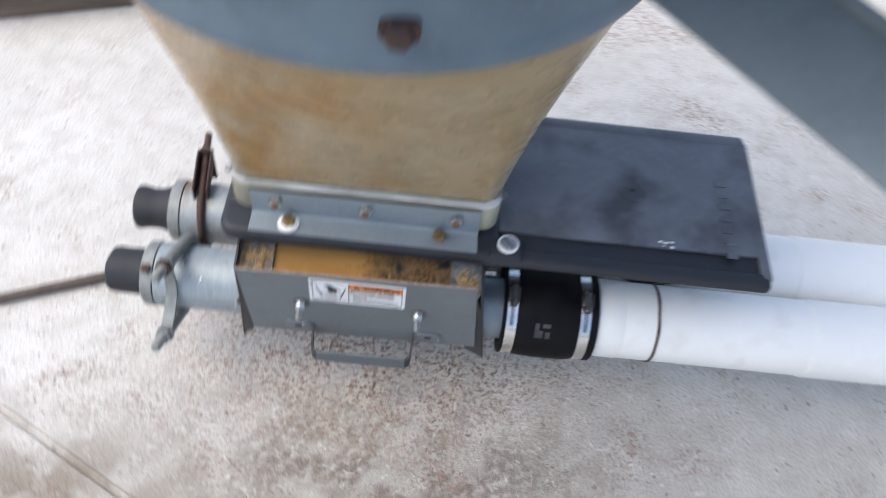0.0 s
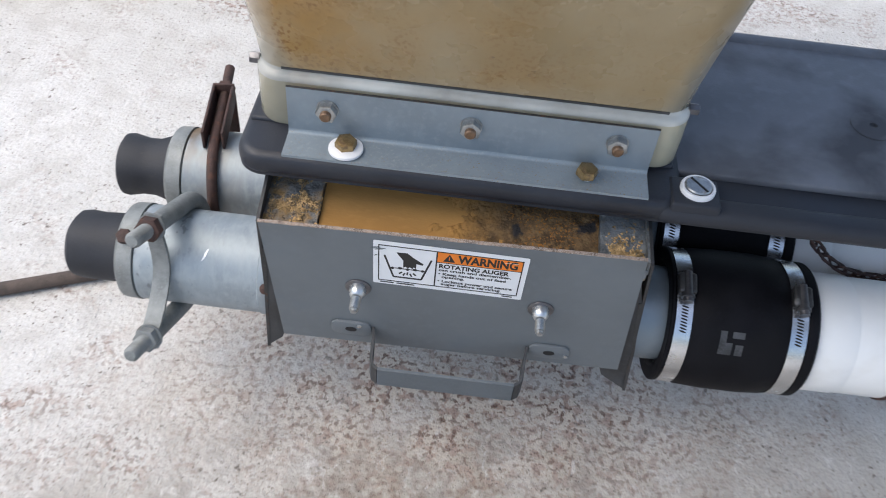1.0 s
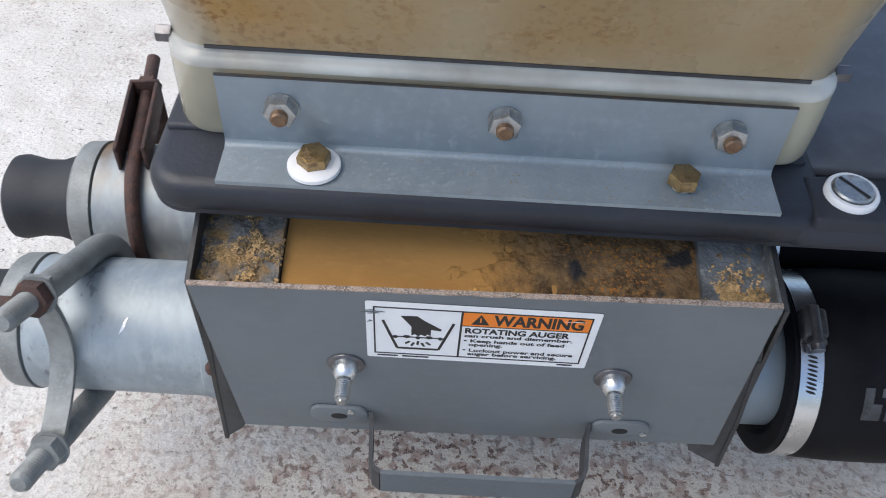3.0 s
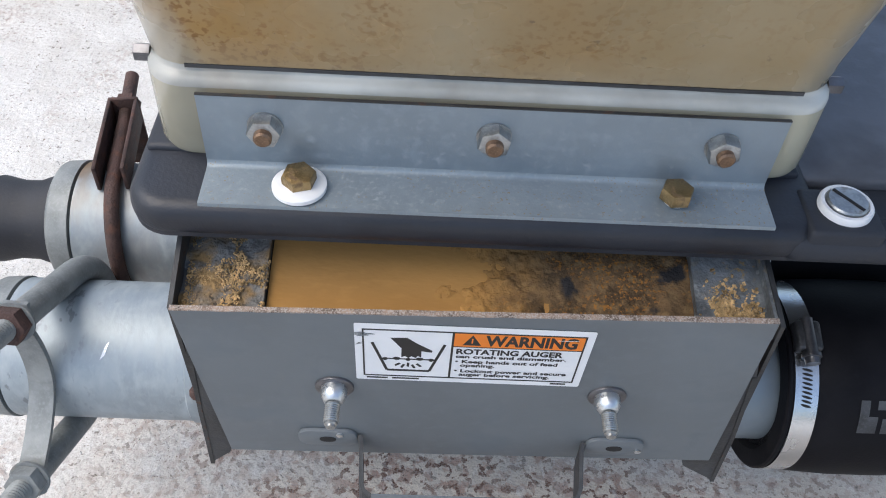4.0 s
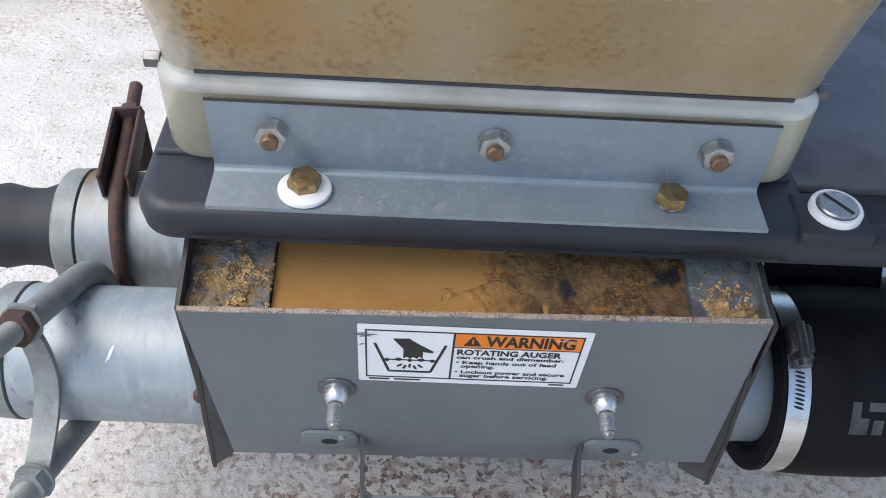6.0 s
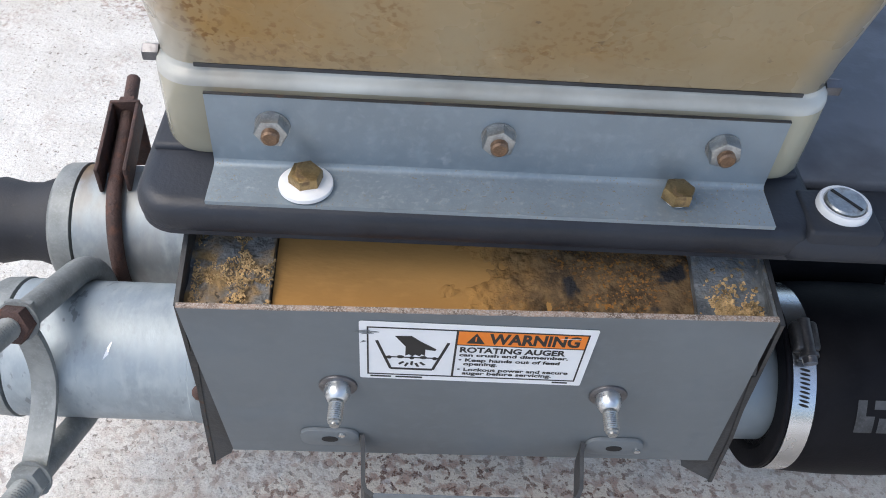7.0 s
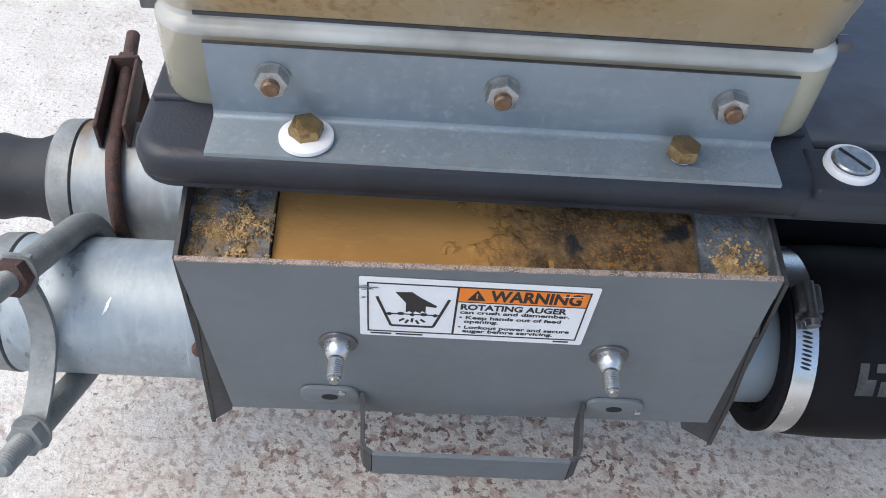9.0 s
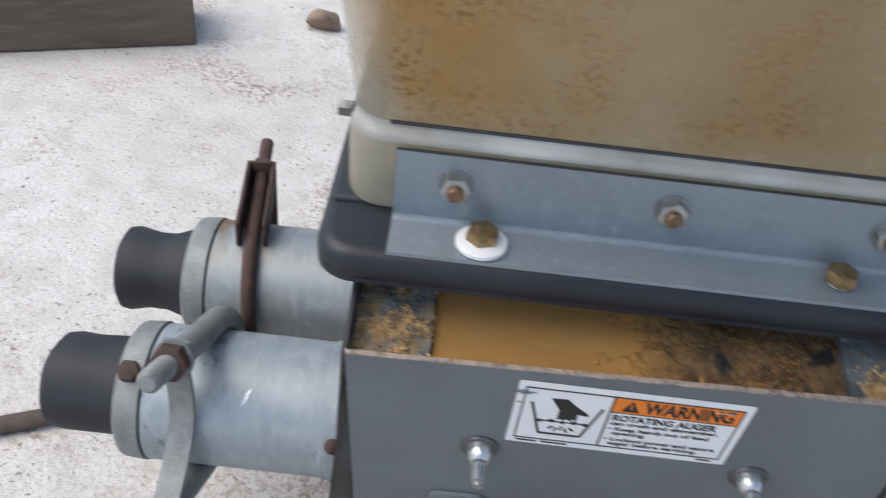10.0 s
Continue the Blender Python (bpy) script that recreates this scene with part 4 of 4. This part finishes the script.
solid("dropping", bm, M_WHITE, "small white speck of dirt on the black plate", "dirt", smooth=60)

screw = thing("slotted_cap_screw", (0.182, 1.115, PT + 0.0025), "slotted metal screw in a white plastic cup washer", "screw")
part("cup_washer", lathe([(-0.001, 0.0142), (0.003, 0.0142), (0.0042, 0.0134), (0.0042, 0.0116), (0.0025, 0.011)], "z", (0, 0, 0), 32), M_WHITE, screw)
part("head", lathe([(0.002, 0.0108), (0.0048, 0.0108), (0.0058, 0.0100), (0.0060, 0.002)], "z", (0, 0, 0), 32), M_NUT, screw)
part("slot", slab(-0.0096, 0.0096, -0.0009, 0.0009, 0.0058, 0.0063, m=Matrix.Rotation(radians(-52), 4, "Z")), M_BLACK, screw)

# ---- angle bracket and its fasteners ----
BX0, BX1, BY, BZ = -0.151, 0.142, 1.1275, 0.3840
bracket = thing("angle_bracket", (0, BY, BZ), "blue-grey galvanised steel angle bracket bolted to the boot lip", "bracket")
UPRIGHT = [(0.0, 0.0443), (0.0, 0.0030), (0.0015, 0.0030), (0.0015, 0.0443)]
FLANGE = [(0.0, 0.0030), (-0.0004, 0.0014), (-0.0014, 0.0003), (-0.0034, -0.0003), (-0.0285, -0.001), (-0.0285, -0.0034), (-0.003, -0.0026), (0.0010, -0.0015), (0.0015, 0.0030)]
for piece, prof in (("upright", UPRIGHT), ("flange", FLANGE)):
  bm = bmesh.new()
  ends = []
  for x in (BX0, BX1):
    ends.append([bm.verts.new((x, y, z)) for y, z in prof])
  for k in range(len(prof)):
    j = (k + 1) % len(prof)
    bm.faces.new((ends[0][k], ends[0][j], ends[1][j], ends[1][k]))
  bm.faces.new(ends[0])
  bm.faces.new(ends[1])
  part(piece, bm, M_BRACKET if piece == "upright" else M_FLANGE, bracket, smooth=40)
part("cut_edge", slab(BX0, BX1, -0.0002, 0.0017, 0.0440, 0.0446), M_DIRTYSHADED, bracket, "dark cut edge of the upright leg")
for x in (-0.1185, -0.004, 0.112):
    b = thing("lip_bolt", (x, BY, 0.4105), "bolt end with a zinc nut on the bracket's upright leg", "bolt", "lip bolts")
    m = TO_FRONT @ Matrix.Rotation(random.uniform(0, 1), 4, "Z")
    part("washer", prism(circle(0.0090), 0, 0.0010, m), M_NUT, b)
    part("nut", prism(hexagon(0.0088), 0.0010, 0.0078, m, 0.0014), M_NUT, b)
    part("bolt_end", lathe([(0.005, 0.004), (0.005, 0.0046), (0.0108, 0.0046), (0.0118, 0.0036), (0.0118, 0.001)], "z", (0, 0, 0), 16), M_STUD, b, "brown stud end").matrix_local = m
for x, white in ((-0.1015, True), (0.092, False)):
    b = thing("flange_bolt", (x, 1.1145, BZ + 0.0002), "yellow zinc hex bolt on a white washer" if white else "yellow zinc hex bolt on the bracket's flange", "bolt", "flange bolts")
    if white:
        part("washer", lathe([(0, 0.0140), (0.0022, 0.0140), (0.0030, 0.0130), (0.0035, 0.006)], "z", (0, -0.002, 0), 32), M_WHITE, b, "white nylon washer")
        part("head", prism(hexagon(0.0090, 0.3), 0.0034, 0.0098, Matrix.Translation((0, -0.001, 0)) @ Matrix.Rotation(radians(4), 4, "X"), 0.0019), M_BRASSY, b)
    else:
        part("washer", prism(circle(0.006), 0, 0.003), M_WHITE, b, "white nylon sleeve")
        part("head", prism(hexagon(0.0087, 0.1), 0.002, 0.0092, None, 0.0018), M_BRASSY, b)

# ---- cloudy boot (square to round) with feed inside ----
CX, CY = -0.006, 1.230
boot = thing("transition_boot", (CX, CY, 0.385), "cloudy fibreglass square-to-round boot stained tan by the feed inside", "feed boot")


def ring_points(hx, hy, corner, k_round, radius):
    """Between a rounded rectangle (k_round 0) and a circle (1)."""
    pts = []
    for sx, sy, a0 in ((1, 1, 0), (-1, 1, 90), (-1, -1, 180), (1, -1, 270)):
        for k in range(11):
            a = radians(a0 + 9 * k)
            pts.append(Vector((sx * (hx - corner) + corner * math.cos(a), sy * (hy - corner) + corner * math.sin(a))))
        nxt = {0: (-1, 1), 90: (-1, -1), 180: (1, -1), 270: (1, 1)}[a0]
        end = Vector((nxt[0] * (hx - corner) + corner * math.cos(radians(a0 + 90)), nxt[1] * (hy - corner) + corner * math.sin(radians(a0 + 90))))
        start = pts[-1].copy()
        pts += [start.lerp(end, k / 14) for k in range(1, 14)]
    out = []
    for p in pts:
        a = math.atan2(p.y / hy, p.x / hx)
        out.append(p.lerp(Vector((radius * math.cos(a), radius * math.sin(a))), k_round))
    return out


HX, HY, RTOP, ZTOP, ZB = 0.173, 0.0975, 0.285, 0.430, 0.053
LIP = [(0.0005, -0.0015), (0.004, 0.0), (0.028, 0.0), (0.0435, -0.0003)]
BEAD = [(0.0435, -0.0003), (0.0455, -0.0005), (0.0475, -0.002), (0.0487, -0.0045), (0.0494, -0.0062), (0.0500, -0.0072), (0.053, -0.0072)]


def boot_shell(inset, lip_rows, with_body, corner=0.022, slim=1.0):
    bm = bmesh.new()
    secs = [(z, ring_points(HX + g * 0.25 - inset * 1.2, HY + g * 0.8 - inset, corner, 0.0, RTOP)) for z, g in lip_rows]
    for i in range(0 if not lip_rows else 1, 25 if with_body else 0):
        u = i / 24
        secs.append((ZB + (ZTOP - ZB) * u, ring_points(HX - 0.002 - inset * 1.25, HY - 0.0055 - inset * 0.5, corner + 0.03 * u, u ** 1.1, RTOP - inset)))
    rings = [[bm.verts.new((p.x * slim, p.y, z)) for p in pts] for z, pts in secs]
    n = len(rings[0])
    for a, b in zip(rings, rings[1:]):
        for k in range(n):
            bm.faces.new((a[k], a[(k + 1) % n], b[(k + 1) % n], b[k]))
    if inset:
        bm.faces.new(rings[0])
        bm.faces.new(rings[-1])
    return bm


part("skin", boot_shell(0, [], True), M_BOOT, boot, smooth=60)
part("lip", boot_shell(0, LIP, False), M_LIP, boot, "cloudy moulded lip", smooth=60)
part("lip_bead", boot_shell(0, BEAD, False), M_BEAD, boot, "rounded milky shoulder of the lip, sky highlight painted white", smooth=60)
groove = [(-0.150 + 0.0202 * k, -(HY - 0.0055) - 0.0006 - 0.0003 * noise.noise(Vector((k * 0.9, 0, 0)))) for k in range(16)]
part("dark_lip_line", ribbon(groove, ZB - 0.001, ZB + 0.0010, 0.0008), M_TABGREY, boot, "thin dark line above the lip")
part("feed_core", boot_shell(0.007, LIP + BEAD, True, 0.050, 0.945), M_BOOTFEED, boot, "tan ground feed seen through the skin", smooth=60)
for s in (-1, 1):
    for y in (-0.075,):
        part("side_bolt", prism(hexagon(0.0048), -0.003, 0.0055, Matrix.Translation((s * (HX + 0.001), y, 0.047)) @ Matrix.Rotation(s * math.pi / 2, 4, "Y"), 0.001), M_DARKSTEEL, boot)

# ---- bin: collar ring, cone, legs ----
bin_ob = thing("feed_bin", (CX, CY, 0.808), "blue-grey galvanised steel feed bin, rolled collar and unseen shading cone", "feed bin")
part("collar", lathe([(0.0, 0.275), (-0.004, 0.283), (0.0, 0.291), (0.010, 0.293), (0.018, 0.289), (0.024, 0.286), (0.105, 0.286), (0.105, 0.279)], "z", (0, 0, 0), 96), M_RING, bin_ob, smooth=50)
# the cone is never in view; added and sized for the shade it casts
part("cone", lathe([(0.10, 0.283), (0.105, 0.288), (0.55, 0.59), (0.57, 0.59)], "z", (0, 0, 0), 96), M_RING, bin_ob, smooth=30)
bm = prism(hexagon(0.012), 0, 0.012, Matrix.Translation((0.042, -0.284, 0.040)) @ TO_FRONT, 0.001)
part("collar_bolt", bm, M_RUST, bin_ob, "rusty collar bolt")
part("bolt_plate", prism(rounded(-0.016, 0.016, -0.010, 0.010, 0.006, 4), 0, 0.005, Matrix.Translation((0.042, -0.281, 0.041)) @ TO_FRONT), M_RUST, bin_ob)



def beam(a, b, normal, w, t):
    """A flat bar from a to b, broad side across normal."""
    z = (b - a).normalized()
    x = z.cross(normal).normalized()
    y = z.cross(x)
    m = Matrix((x, y, z)).transposed().to_4x4()
    return slab(-w / 2, w / 2, -t / 2, t / 2, 0, (b - a).length, 0.0015, 2, m=Matrix.Translation(a - bin_ob.location) @ m)


BD, BW = Vector((0.697, -0.713, -0.080)).normalized(), Vector((0.664, 0.599, 0.447)).normalized()
BC = Vector((0.266, 1.064, 0.856))
brace = part("brace", beam(BC - BD * 0.07, BC + BD * 1.2, BD.cross(BW), 0.096, 0.006), M_LEG, bin_ob, "grey-blue folded steel brace")
part("folded_edge", beam(BC - BD * 0.07 + BW * 0.048, BC + BD * 1.2 + BW * 0.048, BD.cross(BW), 0.010, 0.022), M_LEG, brace)
LEG_AT = Matrix.Translation(Vector((1.25, 2.42, 0.0)) - bin_ob.location) @ Matrix.Rotation(radians(35), 4, "Z")
leg = part("leg", slab(-0.035, 0.035, -0.03, 0.03, 0.012, 2.3, 0.004, m=LEG_AT), M_LEG, bin_ob, "dark steel leg")
part("foot_plate", slab(-0.10, 0.10, -0.09, 0.09, 0.0, 0.012, 0.002, m=LEG_AT), M_LEG, leg)

# ---- things lying about ----
d = Vector((0.325, 0.132, 0)).normalized()
timber = thing("timber_beam", (-0.54, 1.99, 0.0), "weathered grey-brown timber beam lying on the concrete", "timber")
bm = slab(-1.6, 0.0, 0.0, 0.12, 0.0, 0.12, 0.006, 2)
bmesh.ops.subdivide_edges(bm, edges=bm.edges, cuts=3)
part("beam", roughen(bm, 0.004, 14), M_WOOD, timber, smooth=40)
timber.rotation_euler = (0, 0, math.atan2(0.105, 0.30))
bm = bmesh.new()
bmesh.ops.create_icosphere(bm, subdivisions=3, radius=0.03, matrix=Matrix.Translation((-0.352, 2.10, 0.016)) @ Matrix.Diagonal((1.1, 0.7, 0.65, 1)))
solid("stone", roughen(bm, 0.012, 30), M_STONE, "small brown stone lying on the concrete", "stone")
bm = rod([(-1.6, 0.75, 0.008), (-0.9, 1.056, 0.008), (-0.616, 1.181, 0.009), (-0.467, 1.243, 0.009), (-0.30, 1.31, 0.009)], 0.0085, 12)
solid("steel_bar", bm, M_REBAR, "brown rusty steel bar lying on the concrete", "steel bar")

# chain hanging between the plate and the pipe
chain = thing("chain", (0.36, 1.2, 0.30), "short rusty link chain hanging below the slide gate", "chain")
link_bm = bmesh.new()
pts = [(0.0075 * math.cos(a) + (0.004 if math.cos(a) > 0 else -0.004), 0.0045 * math.sin(a), 0) for a in [2 * math.pi * k / 16 for k in range(17)]]
link = mesh_of(rod(pts, 0.0014, 8, cap=False), "link", M_RUST, 60)
NL = 17
for k in range(NL):
    u = k / (NL - 1)
    p, q = [Vector((0.335 + 0.155 * w, 1.196, 0.224 + 0.045 * abs(2 * w - 1) ** 2.2)) for w in (u, u + 0.02)]
    o = new("link", link)
    o.parent = chain
    o.matrix_local = Matrix.Translation(p - chain.location) @ (q - p).to_track_quat("X", "Z").to_matrix().to_4x4() @ Matrix.Rotation(radians(90 * (k % 2) + 20), 4, "X")
